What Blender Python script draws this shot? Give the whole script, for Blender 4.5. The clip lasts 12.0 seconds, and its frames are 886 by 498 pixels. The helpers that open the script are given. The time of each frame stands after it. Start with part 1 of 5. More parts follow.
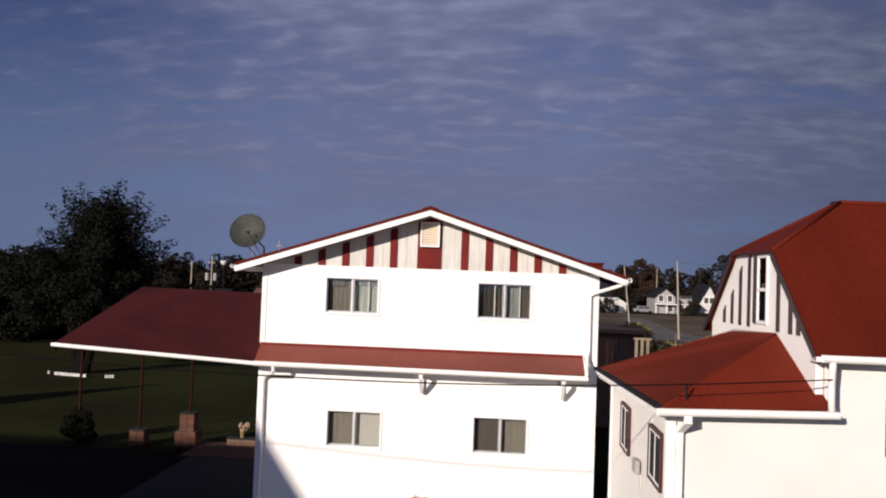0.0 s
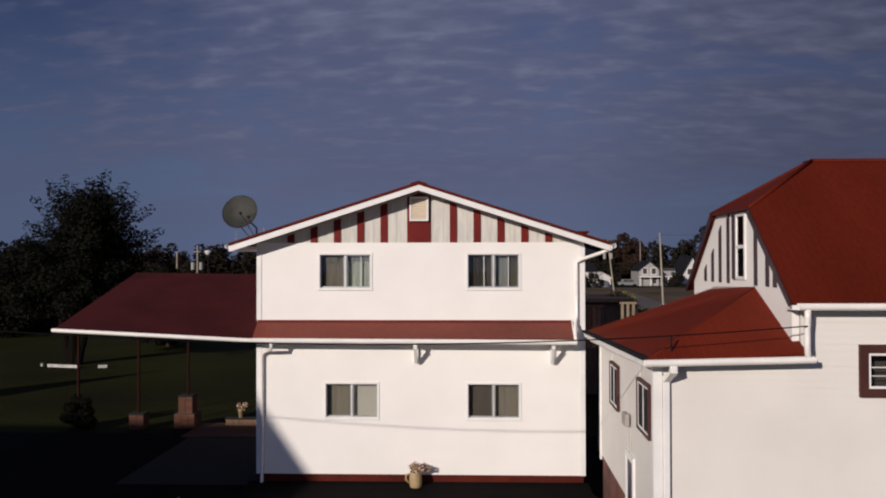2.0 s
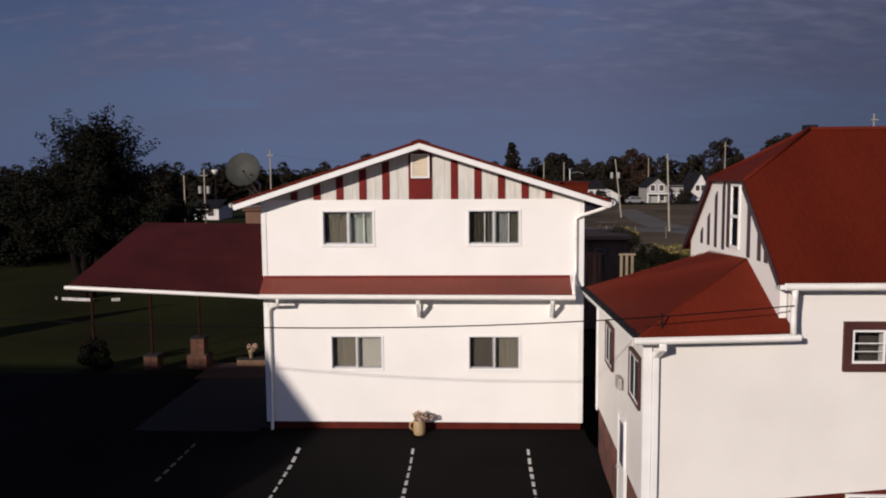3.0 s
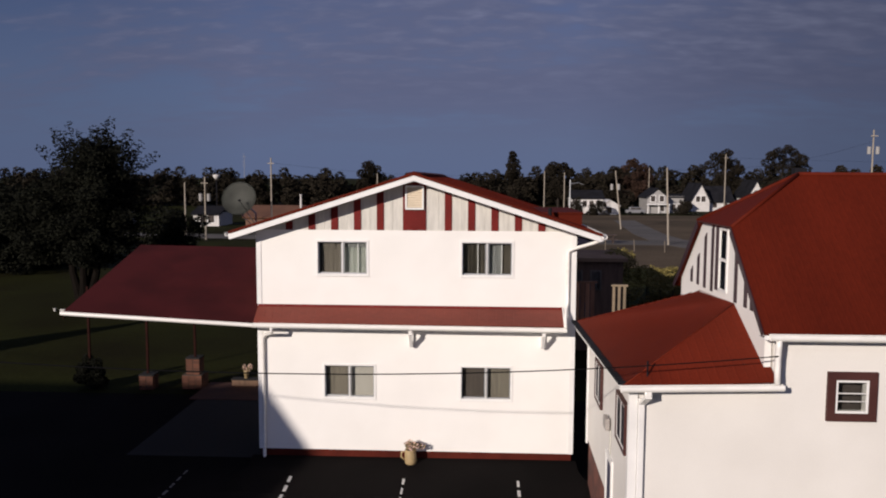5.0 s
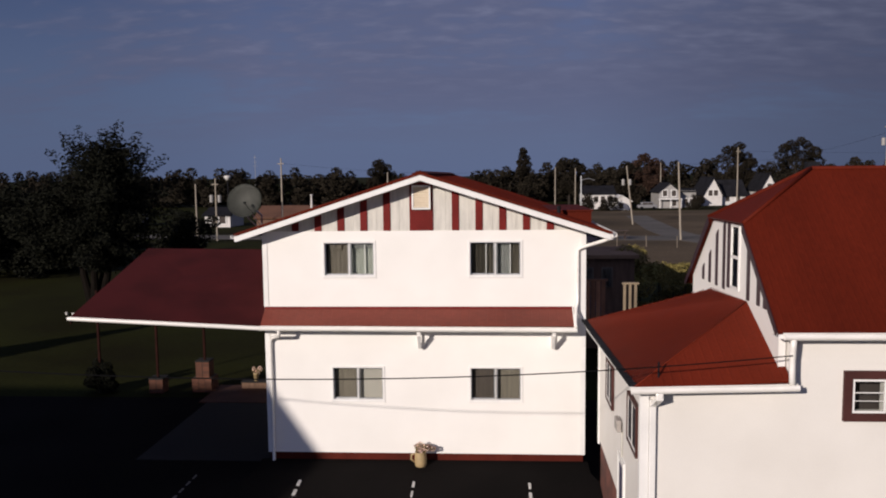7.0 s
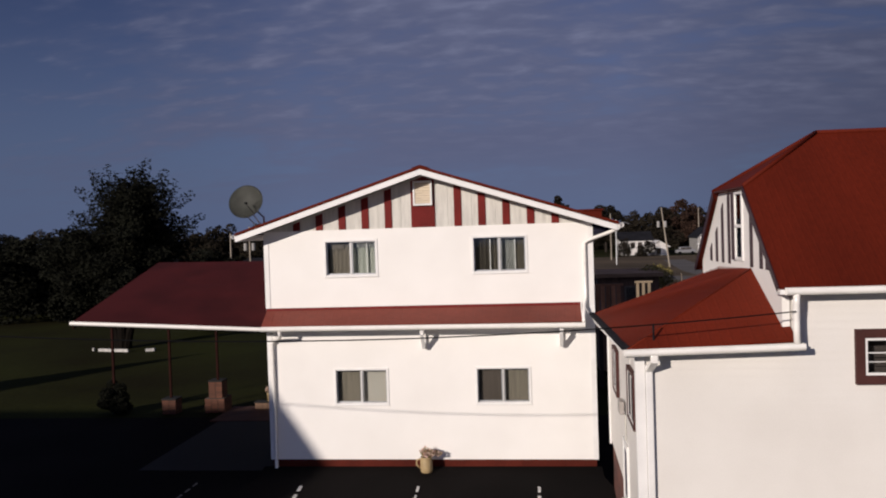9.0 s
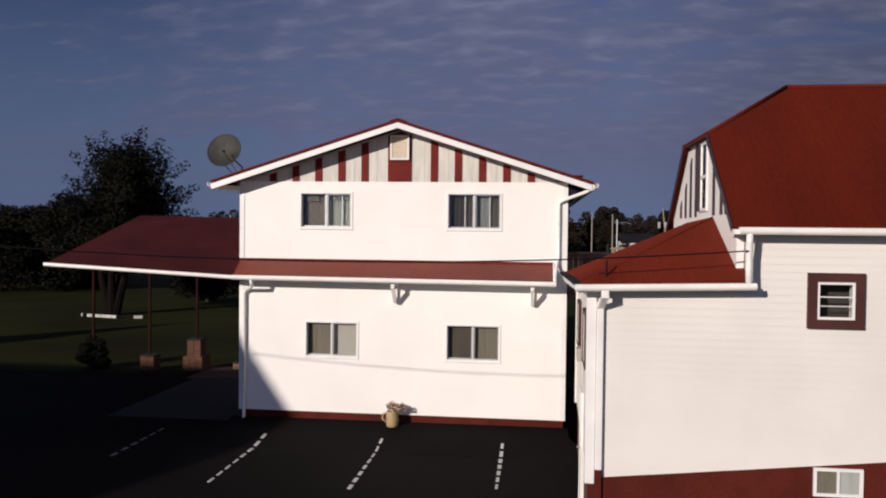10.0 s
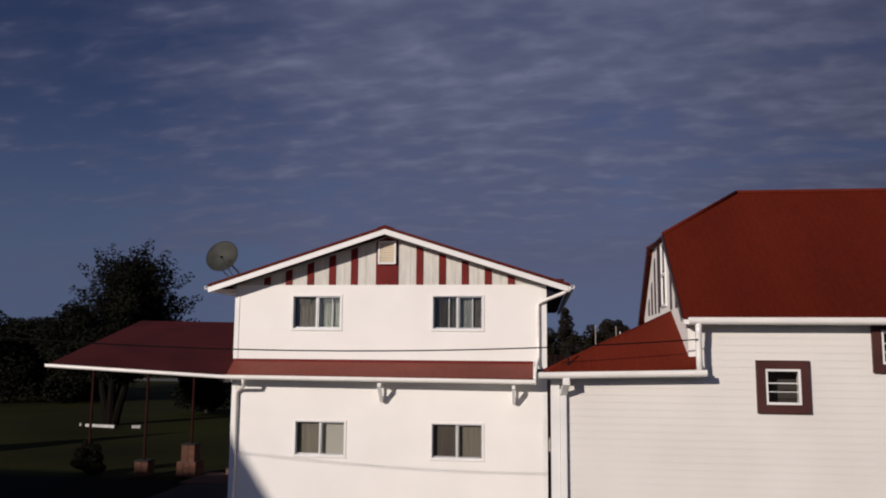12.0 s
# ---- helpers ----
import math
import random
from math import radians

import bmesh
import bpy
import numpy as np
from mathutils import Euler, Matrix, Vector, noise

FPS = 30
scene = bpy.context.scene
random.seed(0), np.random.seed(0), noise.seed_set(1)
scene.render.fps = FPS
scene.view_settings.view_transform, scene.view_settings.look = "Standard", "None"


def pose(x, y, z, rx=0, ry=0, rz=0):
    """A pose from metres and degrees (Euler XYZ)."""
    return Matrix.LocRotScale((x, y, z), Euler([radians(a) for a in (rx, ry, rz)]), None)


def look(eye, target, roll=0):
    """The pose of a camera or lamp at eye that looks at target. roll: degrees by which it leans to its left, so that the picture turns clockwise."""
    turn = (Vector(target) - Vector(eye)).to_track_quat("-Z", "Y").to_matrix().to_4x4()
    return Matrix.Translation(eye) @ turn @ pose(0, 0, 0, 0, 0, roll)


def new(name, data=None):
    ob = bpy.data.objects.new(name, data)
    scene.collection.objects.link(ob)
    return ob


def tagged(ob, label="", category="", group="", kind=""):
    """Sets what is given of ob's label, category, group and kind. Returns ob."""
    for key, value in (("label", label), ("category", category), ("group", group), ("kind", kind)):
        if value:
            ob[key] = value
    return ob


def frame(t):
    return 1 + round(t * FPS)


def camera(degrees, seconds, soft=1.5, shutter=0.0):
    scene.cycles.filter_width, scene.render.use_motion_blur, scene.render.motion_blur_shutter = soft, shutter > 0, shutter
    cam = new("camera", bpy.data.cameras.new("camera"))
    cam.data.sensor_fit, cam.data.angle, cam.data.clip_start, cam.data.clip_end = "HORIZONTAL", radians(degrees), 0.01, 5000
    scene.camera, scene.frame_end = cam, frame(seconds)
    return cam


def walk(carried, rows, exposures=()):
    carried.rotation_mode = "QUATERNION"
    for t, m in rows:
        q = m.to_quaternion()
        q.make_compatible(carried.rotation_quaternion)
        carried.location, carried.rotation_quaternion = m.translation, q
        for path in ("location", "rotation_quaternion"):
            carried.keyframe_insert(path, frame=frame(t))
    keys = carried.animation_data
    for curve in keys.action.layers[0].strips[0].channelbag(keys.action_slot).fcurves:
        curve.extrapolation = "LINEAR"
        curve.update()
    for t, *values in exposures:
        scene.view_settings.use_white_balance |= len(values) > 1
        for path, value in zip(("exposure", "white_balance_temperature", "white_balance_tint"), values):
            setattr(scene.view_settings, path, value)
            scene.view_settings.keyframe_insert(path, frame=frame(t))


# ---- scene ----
cam = camera(58.5, 12.0, soft=2.0)
PATH = [
    (0, 4.936, -17.494, 5.500, 3.14, 2.02, 2.12),
    (0.2, 4.909, -17.468, 5.274, 2.52, 1.93, 2.55),
    (0.5, 4.868, -17.477, 4.791, 3.53, 0.93, -1.37),
    (0.7, 4.803, -17.521, 4.620, 1.08, 2.41, 4.29),
    (1, 4.791, -17.530, 4.510, 0.09, -1.15, 5.25),
    (1.2, 4.898, -17.614, 4.595, 0.77, -1.13, 3.72),
    (1.5, 4.931, -17.747, 4.721, 1.63, 1.28, 2.33),
    (2, 4.839, -17.969, 5.278, 1.95, 0.75, -0.09),
    (2.5, 4.893, -18.136, 5.843, 2.24, -3.21, -0.23),
    (3, 5.006, -18.203, 6.277, 2.56, -5.53, -0.46),
    (3.2, 5.013, -18.211, 6.432, 2.50, -5.81, -0.59),
    (4.8, 5.170, -18.298, 6.890, 2.54, -5.27, 0.01),
    (5, 5.179, -18.279, 6.895, 2.61, -5.18, 0.26),
    (5.5, 5.228, -18.255, 6.919, 2.83, -4.93, 0.39),
    (6, 5.268, -18.219, 6.947, 3.08, -4.85, 0.30),
    (6.5, 5.257, -18.165, 6.962, 3.21, -4.99, -0.17),
    (7, 5.271, -18.065, 6.930, 3.48, -5.35, -0.60),
    (7.5, 5.494, -17.836, 6.694, 4.42, -5.17, -1.07),
    (7.7, 5.565, -17.769, 6.411, 4.65, -4.49, -1.19),
    (9.3, 6.207, -17.665, 5.150, 6.47, -1.10, -1.75),
    (9.5, 6.327, -17.665, 4.821, 6.38, -1.52, -1.39),
    (10, 6.721, -17.588, 4.560, 6.62, -1.28, 0.63),
    (10.2, 6.905, -17.506, 4.436, 6.86, 0.34, 0.73),
    (10.5, 7.211, -17.417, 4.319, 7.09, 2.40, 2.20),
    (11, 7.479, -17.449, 4.271, 7.32, 3.67, 2.92),
    (11.5, 7.481, -17.921, 4.251, 7.30, 4.86, 1.79),
    (12, 7.329, -18.410, 4.226, 7.16, 7.01, 0.43),
]


def rig(x, y, z, yaw, pitch, roll):
    return pose(x, y, z, 0, 0, yaw) @ pose(0, 0, 0, 90 + pitch) @ pose(0, 0, 0, 0, 0, roll)


EXPOSURES = [(0.0, 0.38), (0.3, 0.1), (0.6, -0.1), (1.0, -0.2), (2.0, -0.2), (3.0, -0.1), (5.0, 0.0), (7.5, 0.0), (9.5, -0.08), (10.0, -0.01), (10.5, -0.19), (12.0, -0.28)]
walk(cam, [(t, rig(*row)) for t, *row in PATH], EXPOSURES)

# ---- light ----
SUN_EL, SUN_AZ = 17.0, 33.0          # height, and degrees to the west of the facade's normal
SKY, CLOUD, HAZE, RIPPLE = 0.06, (1.8, 2.02, 3.5), (1.55, 2.22, 4.2), (4.6, 4.9, 7.2)
to_sun = Vector((-math.sin(radians(SUN_AZ)) * math.cos(radians(SUN_EL)), -math.cos(radians(SUN_AZ)) * math.cos(radians(SUN_EL)), math.sin(radians(SUN_EL))))
sun = new("sun", bpy.data.lights.new("sun", "SUN"))
sun.data.energy, sun.data.angle, sun.data.color = 4.25, radians(0.5), (1.0, 0.885, 0.797)
sun.matrix_world = look(to_sun * 100, (0, 0, 0))

world = bpy.data.worlds.new("sky")
scene.world = world
world.use_nodes = True
wt = world.node_tree
wt.nodes.clear()


def wn(kind, **values):
    n = wt.nodes.new(kind)
    for k, v in values.items():
        n.inputs[k].default_value = v
    return n


sky = wt.nodes.new("ShaderNodeTexSky")
sky.sky_type, sky.sun_disc = "NISHITA", False
sky.sun_elevation, sky.sun_rotation = radians(SUN_EL), radians(180 + SUN_AZ)
sky.air_density, sky.dust_density, sky.ozone_density = 1.0, 0.1, 3.0
co = wt.nodes.new("ShaderNodeTexCoord")
sep = wt.nodes.new("ShaderNodeSeparateXYZ")
wt.links.new(co.outputs["Generated"], sep.inputs[0])
lift = wt.nodes.new("ShaderNodeMath")
lift.operation = "ADD"
lift.inputs[1].default_value = 0.22
wt.links.new(sep.outputs["Z"], lift.inputs[0])
flat = wt.nodes.new("ShaderNodeVectorMath")
flat.operation = "DIVIDE"
wt.links.new(co.outputs["Generated"], flat.inputs[0])
comb = wt.nodes.new("ShaderNodeCombineXYZ")
for k in range(3):
    wt.links.new(lift.outputs[0], comb.inputs[k])
wt.links.new(comb.outputs[0], flat.inputs[1])
turn_map = wt.nodes.new("ShaderNodeMapping")
turn_map.inputs["Rotation"].default_value = (0, 0, radians(22))
turn_map.inputs["Scale"].default_value = (0.95, 1.75, 0.0)
wt.links.new(flat.outputs[0], turn_map.inputs[0])
broad = wn("ShaderNodeTexNoise", Scale=1.25, Detail=5.0, Roughness=0.5, Distortion=0.5)
fine = wn("ShaderNodeTexNoise", Scale=8.2, Detail=3.5, Roughness=0.5, Distortion=0.2)
for n in (broad, fine):
    wt.links.new(turn_map.outputs[0], n.inputs["Vector"])


def wmath(op, a, b):
    n = wt.nodes.new("ShaderNodeMath")
    n.operation = op
    for k, v in enumerate((a, b)):
        if isinstance(v, (int, float)):
            n.inputs[k].default_value = v
        else:
            wt.links.new(v, n.inputs[k])
    return n.outputs[0]


def wramp(v, lo, hi, out=1.0):
    n = wt.nodes.new("ShaderNodeMapRange")
    n.interpolation_type = "SMOOTHSTEP"
    n.inputs["From Min"].default_value, n.inputs["From Max"].default_value, n.inputs["To Max"].default_value = lo, hi, out
    wt.links.new(v, n.inputs["Value"])
    return n.outputs[0]


# a thin sheet, thickest to the north, with bright ripples on it
sheet_field = wmath("ADD", wmath("ADD", broad.outputs["Fac"], wmath("MULTIPLY", fine.outputs["Fac"], 0.38)), wmath("SUBTRACT", wmath("MULTIPLY", sep.outputs["X"], 0.14), wmath("MULTIPLY", wmath("MULTIPLY", sep.outputs["X"], sep.outputs["X"]), 0.5)))
sheet = wmath("MULTIPLY", wramp(sheet_field, 0.36, 0.74, 0.95), wramp(sep.outputs["Z"], 0.0, 0.12))
ripple_field = wmath("ADD", wmath("ADD", wmath("MULTIPLY", fine.outputs["Fac"], 0.7), wmath("MULTIPLY", broad.outputs["Fac"], 0.5)), wmath("MULTIPLY", sep.outputs["X"], 0.12))
ripple = wmath("MULTIPLY", wramp(ripple_field, 0.53, 0.95, 0.52), wramp(sep.outputs["Z"], 0.06, 0.22))
tint = wt.nodes.new("ShaderNodeMix")
tint.data_type, tint.blend_type = "RGBA", "MULTIPLY"
tint.inputs["Factor"].default_value = 1.0
tint.inputs[7].default_value = (0.6, 0.5, 0.7, 1)
wt.links.new(sky.outputs[0], tint.inputs[6])
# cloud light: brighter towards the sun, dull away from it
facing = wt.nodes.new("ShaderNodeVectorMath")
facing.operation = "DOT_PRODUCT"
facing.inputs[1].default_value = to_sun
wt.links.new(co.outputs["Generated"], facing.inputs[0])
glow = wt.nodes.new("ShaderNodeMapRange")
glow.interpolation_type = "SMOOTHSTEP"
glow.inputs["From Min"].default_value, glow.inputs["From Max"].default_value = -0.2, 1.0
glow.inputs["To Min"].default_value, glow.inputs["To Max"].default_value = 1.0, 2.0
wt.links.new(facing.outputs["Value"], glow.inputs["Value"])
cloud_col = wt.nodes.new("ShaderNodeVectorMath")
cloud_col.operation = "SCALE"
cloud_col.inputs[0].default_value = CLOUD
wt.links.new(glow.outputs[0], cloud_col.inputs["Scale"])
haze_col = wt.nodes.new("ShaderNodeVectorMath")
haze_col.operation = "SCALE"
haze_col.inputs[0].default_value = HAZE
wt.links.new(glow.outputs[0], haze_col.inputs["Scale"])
low = wt.nodes.new("ShaderNodeMapRange")
low.interpolation_type = "SMOOTHSTEP"
low.inputs["From Min"].default_value, low.inputs["From Max"].default_value = 0.0, 0.3
low.inputs["To Min"].default_value, low.inputs["To Max"].default_value = 0.92, 0.0
wt.links.new(sep.outputs["Z"], low.inputs["Value"])
hazy = wt.nodes.new("ShaderNodeMix")
hazy.data_type = "RGBA"
wt.links.new(low.outputs[0], hazy.inputs[0])
wt.links.new(tint.outputs[2], hazy.inputs[6])
wt.links.new(haze_col.outputs[0], hazy.inputs[7])
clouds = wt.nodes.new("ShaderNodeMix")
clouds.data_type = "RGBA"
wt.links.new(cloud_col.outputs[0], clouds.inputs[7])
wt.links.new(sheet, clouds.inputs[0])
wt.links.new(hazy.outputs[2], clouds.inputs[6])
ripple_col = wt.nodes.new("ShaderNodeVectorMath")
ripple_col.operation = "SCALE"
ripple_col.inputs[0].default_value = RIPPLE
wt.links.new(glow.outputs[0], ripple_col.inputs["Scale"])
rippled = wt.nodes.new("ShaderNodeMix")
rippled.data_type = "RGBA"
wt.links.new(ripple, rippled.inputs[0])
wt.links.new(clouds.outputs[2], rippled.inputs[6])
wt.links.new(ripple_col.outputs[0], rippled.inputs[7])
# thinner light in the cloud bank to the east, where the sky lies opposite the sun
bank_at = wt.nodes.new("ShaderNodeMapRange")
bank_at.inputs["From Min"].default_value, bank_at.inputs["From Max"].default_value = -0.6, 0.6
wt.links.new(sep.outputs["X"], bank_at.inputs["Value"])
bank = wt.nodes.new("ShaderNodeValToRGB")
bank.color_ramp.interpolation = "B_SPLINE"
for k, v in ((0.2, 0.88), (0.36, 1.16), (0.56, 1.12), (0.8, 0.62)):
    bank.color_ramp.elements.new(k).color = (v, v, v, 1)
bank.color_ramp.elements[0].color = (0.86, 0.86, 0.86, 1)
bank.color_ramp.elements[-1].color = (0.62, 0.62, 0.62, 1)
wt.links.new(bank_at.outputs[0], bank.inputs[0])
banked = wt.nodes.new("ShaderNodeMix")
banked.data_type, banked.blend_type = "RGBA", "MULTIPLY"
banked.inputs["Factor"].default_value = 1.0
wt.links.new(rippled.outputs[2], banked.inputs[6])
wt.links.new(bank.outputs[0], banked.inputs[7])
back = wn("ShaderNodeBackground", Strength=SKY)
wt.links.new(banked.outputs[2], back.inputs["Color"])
wout = wt.nodes.new("ShaderNodeOutputWorld")
wt.links.new(back.outputs[0], wout.inputs["Surface"])


# ---- materials ----
def material(name, color, rough=0.6, vary=0.12, scale=1.5, grain=40.0, bump=0.15, metal=0.0, stretch=(1, 1, 1), island=0.0, random_object=0.0, dirt=None, spec=0.5):
    """A surface with broad stains, fine grain and relief, in object space."""
    m = bpy.data.materials.new(name)
    m.use_nodes = True
    nt = m.node_tree
    b = nt.nodes["Principled BSDF"]
    b.inputs["Roughness"].default_value, b.inputs["Metallic"].default_value = rough, metal
    b.inputs["Specular IOR Level"].default_value = spec
    tc = nt.nodes.new("ShaderNodeTexCoord")
    mp = nt.nodes.new("ShaderNodeMapping")
    mp.inputs["Scale"].default_value = stretch
    nt.links.new(tc.outputs["Object"], mp.inputs[0])
    big, small = nt.nodes.new("ShaderNodeTexNoise"), nt.nodes.new("ShaderNodeTexNoise")
    big.inputs["Scale"].default_value, big.inputs["Detail"].default_value = scale, 4.0
    small.inputs["Scale"].default_value, small.inputs["Detail"].default_value = grain, 3.0
    for n in (big, small):
        nt.links.new(mp.outputs[0], n.inputs["Vector"])
    dark = [c * (1 - vary) for c in color]
    light = [min(1, c * (1 + vary)) for c in color]
    if dirt:
        dark = dirt
    ramp = nt.nodes.new("ShaderNodeMapRange")
    ramp.inputs["From Min"].default_value, ramp.inputs["From Max"].default_value = 0.32, 0.62
    nt.links.new(big.outputs["Fac"], ramp.inputs["Value"])
    mx = nt.nodes.new("ShaderNodeMix")
    mx.data_type = "RGBA"
    mx.inputs[6].default_value, mx.inputs[7].default_value = (*dark, 1), (*light, 1)
    nt.links.new(ramp.outputs[0], mx.inputs[0])
    gr = nt.nodes.new("ShaderNodeMapRange")
    gr.inputs["From Min"].default_value, gr.inputs["From Max"].default_value = 0.25, 0.75
    gr.inputs["To Min"].default_value, gr.inputs["To Max"].default_value = 1 - vary * 0.8, 1 + vary * 0.8
    nt.links.new(small.outputs["Fac"], gr.inputs["Value"])
    last = gr.outputs[0]
    for amount, node, socket in ((island, "ShaderNodeNewGeometry", "Random Per Island"), (random_object, "ShaderNodeObjectInfo", "Random")):
        if amount:
            src = nt.nodes.new(node)
            rr = nt.nodes.new("ShaderNodeMapRange")
            rr.inputs["To Min"].default_value, rr.inputs["To Max"].default_value = 1 - amount, 1 + amount
            nt.links.new(src.outputs[socket], rr.inputs["Value"])
            mu = nt.nodes.new("ShaderNodeMath")
            mu.operation = "MULTIPLY"
            nt.links.new(last, mu.inputs[0])
            nt.links.new(rr.outputs[0], mu.inputs[1])
            last = mu.outputs[0]
    sc = nt.nodes.new("ShaderNodeVectorMath")
    sc.operation = "SCALE"
    nt.links.new(mx.outputs[2], sc.inputs[0])
    nt.links.new(last, sc.inputs["Scale"])
    nt.links.new(sc.outputs[0], b.inputs["Base Color"])
    if bump:
        bp = nt.nodes.new("ShaderNodeBump")
        bp.inputs["Strength"].default_value, bp.inputs["Distance"].default_value = bump, 0.02
        nt.links.new(small.outputs["Fac"], bp.inputs["Height"])
        nt.links.new(bp.outputs[0], b.inputs["Normal"])
    return m


WHITE = material("white painted siding", (0.82, 0.802, 0.77), 0.55, 0.03, 0.8, 60, 0.06, dirt=(0.8, 0.78, 0.745))
CLAP = material("off-white clapboard paint", (0.718, 0.693, 0.652), 0.6, 0.03, 0.9, 50, 0.06, dirt=(0.692, 0.665, 0.622))
DIMCLOTH = material("dim brown curtain cloth", (0.19, 0.165, 0.13), 0.9, 0.15, 3, 60, 0.1, stretch=(6, 6, 0.4))
DUSK = material("dark brown curtain cloth", (0.08, 0.064, 0.053), 0.9, 0.15, 3, 60, 0.1, stretch=(6, 6, 0.4))
DRAPE = material("taupe curtain cloth", (0.33, 0.29, 0.235), 0.9, 0.12, 3, 60, 0.1, stretch=(6, 6, 0.4))
# net paled beyond its cloth, to carry the sky's reflection in the panes
DRAPE_GREY = material("grey net curtain with pane glare", (0.44, 0.45, 0.43), 0.9, 0.12, 3, 60, 0.1, stretch=(6, 6, 0.4))
FENCE = material("red brown fence boards", (0.36, 0.17, 0.095), 0.85, 0.2, 2, 20, 0.2, stretch=(4, 4, 0.6), random_object=0.25)
SHEDROOF = material("brown felt roof", (0.3, 0.19, 0.115), 0.95, 0.2, 1.5, 20, 0.2, spec=0.1)
SHEDWOOD = material("brown shed boards", (0.15, 0.088, 0.056), 0.85, 0.2, 2, 20, 0.2, stretch=(4, 4, 0.6))
TRIM = material("white trim paint", (0.78, 0.77, 0.75), 0.4, 0.05, 2.0, 50, 0.05)
GUTTER = material("white enamelled metal", (0.8, 0.78, 0.74), 0.26, 0.06, 2.5, 30, 0.02, stretch=(1, 4, 4), spec=0.6)
CREAM = material("grey cream gable boards", (0.58, 0.56, 0.51), 0.6, 0.1, 2.0, 30, 0.12, stretch=(6, 6, 1))
VENT = material("cream vent paint", (0.62, 0.53, 0.4), 0.6, 0.1, 3, 40, 0.08)
STRIPE = material("barn red stripe paint", (0.135, 0.013, 0.011), 0.65, 0.15, 2.5, 35, 0.1, spec=0.15)
PLUM = material("dark plum stripe paint", (0.03, 0.011, 0.017), 0.5, 0.12, 2.5, 40, 0.1)
PURPLE = material("brown plum casing paint", (0.062, 0.023, 0.02), 0.6, 0.14, 2.5, 40, 0.1, spec=0.2)
FOUND = material("worn brick red foundation paint", (0.12, 0.04, 0.028), 0.8, 0.3, 2.2, 18, 0.4, dirt=(0.06, 0.025, 0.02))
BASE = material("brown red foundation paint", (0.075, 0.0125, 0.0075), 0.8, 0.2, 1.8, 25, 0.3, spec=0.12)
ROOF_MAIN = material("weathered red metal roof", (0.088, 0.0098, 0.0034), 0.7, 0.16, 0.7, 22, 0.08, stretch=(1, 0.4, 0.4), spec=0.1)
ROOF_ANNEX = material("red metal roof", (0.125, 0.0158, 0.0062), 0.7, 0.13, 0.8, 22, 0.08, spec=0.1)
ROOF_CANOPY = material("dark maroon shingle roof", (0.05, 0.007, 0.007), 0.8, 0.2, 0.9, 30, 0.2, spec=0.15)
ROOF_BAND = material("brick red metal skirt roof", (0.16, 0.036, 0.022), 0.5, 0.18, 1.2, 25, 0.08, stretch=(0.3, 1, 1))
ASPHALT = material("black sealed asphalt", (0.0055, 0.0045, 0.0043), 0.9, 0.35, 0.35, 90, 0.35, spec=0.06)
ROADGREY = material("grey road asphalt", (0.085, 0.076, 0.068), 0.9, 0.2, 0.2, 30, 0.2)
LINE = material("worn white line paint", (0.5, 0.49, 0.47), 0.7, 0.2, 8, 60, 0.1)
EDGING = material("grey edging paint", (0.42, 0.41, 0.39), 0.8, 0.25, 4, 40, 0.1)
# dark copy of the line paint: the building's shade is put into its colour
LINE_SHADED = material("line paint darkened for shade", (0.16, 0.15, 0.14), 0.8, 0.3, 8, 60, 0.1, dirt=(0.05, 0.046, 0.042))
# near black for concrete: the slab's deep shade is put into the base colour
CONCRETE = material("dusty concrete with shade in colour", (0.0068, 0.0052, 0.0044), 0.85, 0.2, 0.8, 45, 0.2)
# far darker than grass: the lens vignette's dimming is put into the base colour
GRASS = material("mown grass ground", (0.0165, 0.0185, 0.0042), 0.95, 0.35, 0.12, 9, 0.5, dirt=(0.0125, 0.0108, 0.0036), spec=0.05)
FIELD = material("dull brown field", (0.1, 0.076, 0.052), 0.95, 0.25, 0.08, 3, 0.4, dirt=(0.068, 0.054, 0.038), spec=0.05)
BRICK = material("brown brick", (0.09, 0.032, 0.017), 0.85, 0.2, 3, 40, 0.25, random_object=0.25)
MORTAR = material("grey mortar", (0.06, 0.04, 0.03), 0.9, 0.15, 3, 50, 0.2)
POST = material("brown painted post", (0.02, 0.006, 0.0045), 0.8, 0.2, 3, 40, 0.1, spec=0.08)
EAVEDARK = material("dark navy eave", (0.014, 0.013, 0.026), 0.7, 0.2, 2, 30, 0.1, spec=0.1)
WOOD = material("weathered grey timber", (0.16, 0.13, 0.1), 0.85, 0.25, 2, 30, 0.25, stretch=(4, 4, 0.6))
DARKWOOD = material("dark stained fence boards", (0.045, 0.03, 0.025), 0.85, 0.25, 2, 30, 0.25, random_object=0.3)
PALEWOOD = material("pale bare timber", (0.215, 0.165, 0.11), 0.8, 0.18, 2, 30, 0.2)
POLE = material("grey utility pole wood", (0.3, 0.26, 0.21), 0.85, 0.2, 2, 20, 0.2, stretch=(3, 3, 0.4))
STEEL = material("galvanised steel", (0.45, 0.46, 0.47), 0.4, 0.1, 5, 40, 0.05, metal=0.8)
DISH = material("grey mesh dish", (0.065, 0.068, 0.056), 0.6, 0.2, 3, 60, 0.1)
BLACK = material("black rubber cable", (0.004, 0.004, 0.0045), 0.85, 0.1, 5, 30, 0.0, spec=0.1)
CHARCOAL = material("dark shingle roof", (0.014, 0.014, 0.017), 0.9, 0.25, 0.8, 8, 0.3, spec=0.08)
GREYSIDE = material("pale grey house siding", (0.3, 0.29, 0.28), 0.7, 0.08, 1, 12, 0.1)
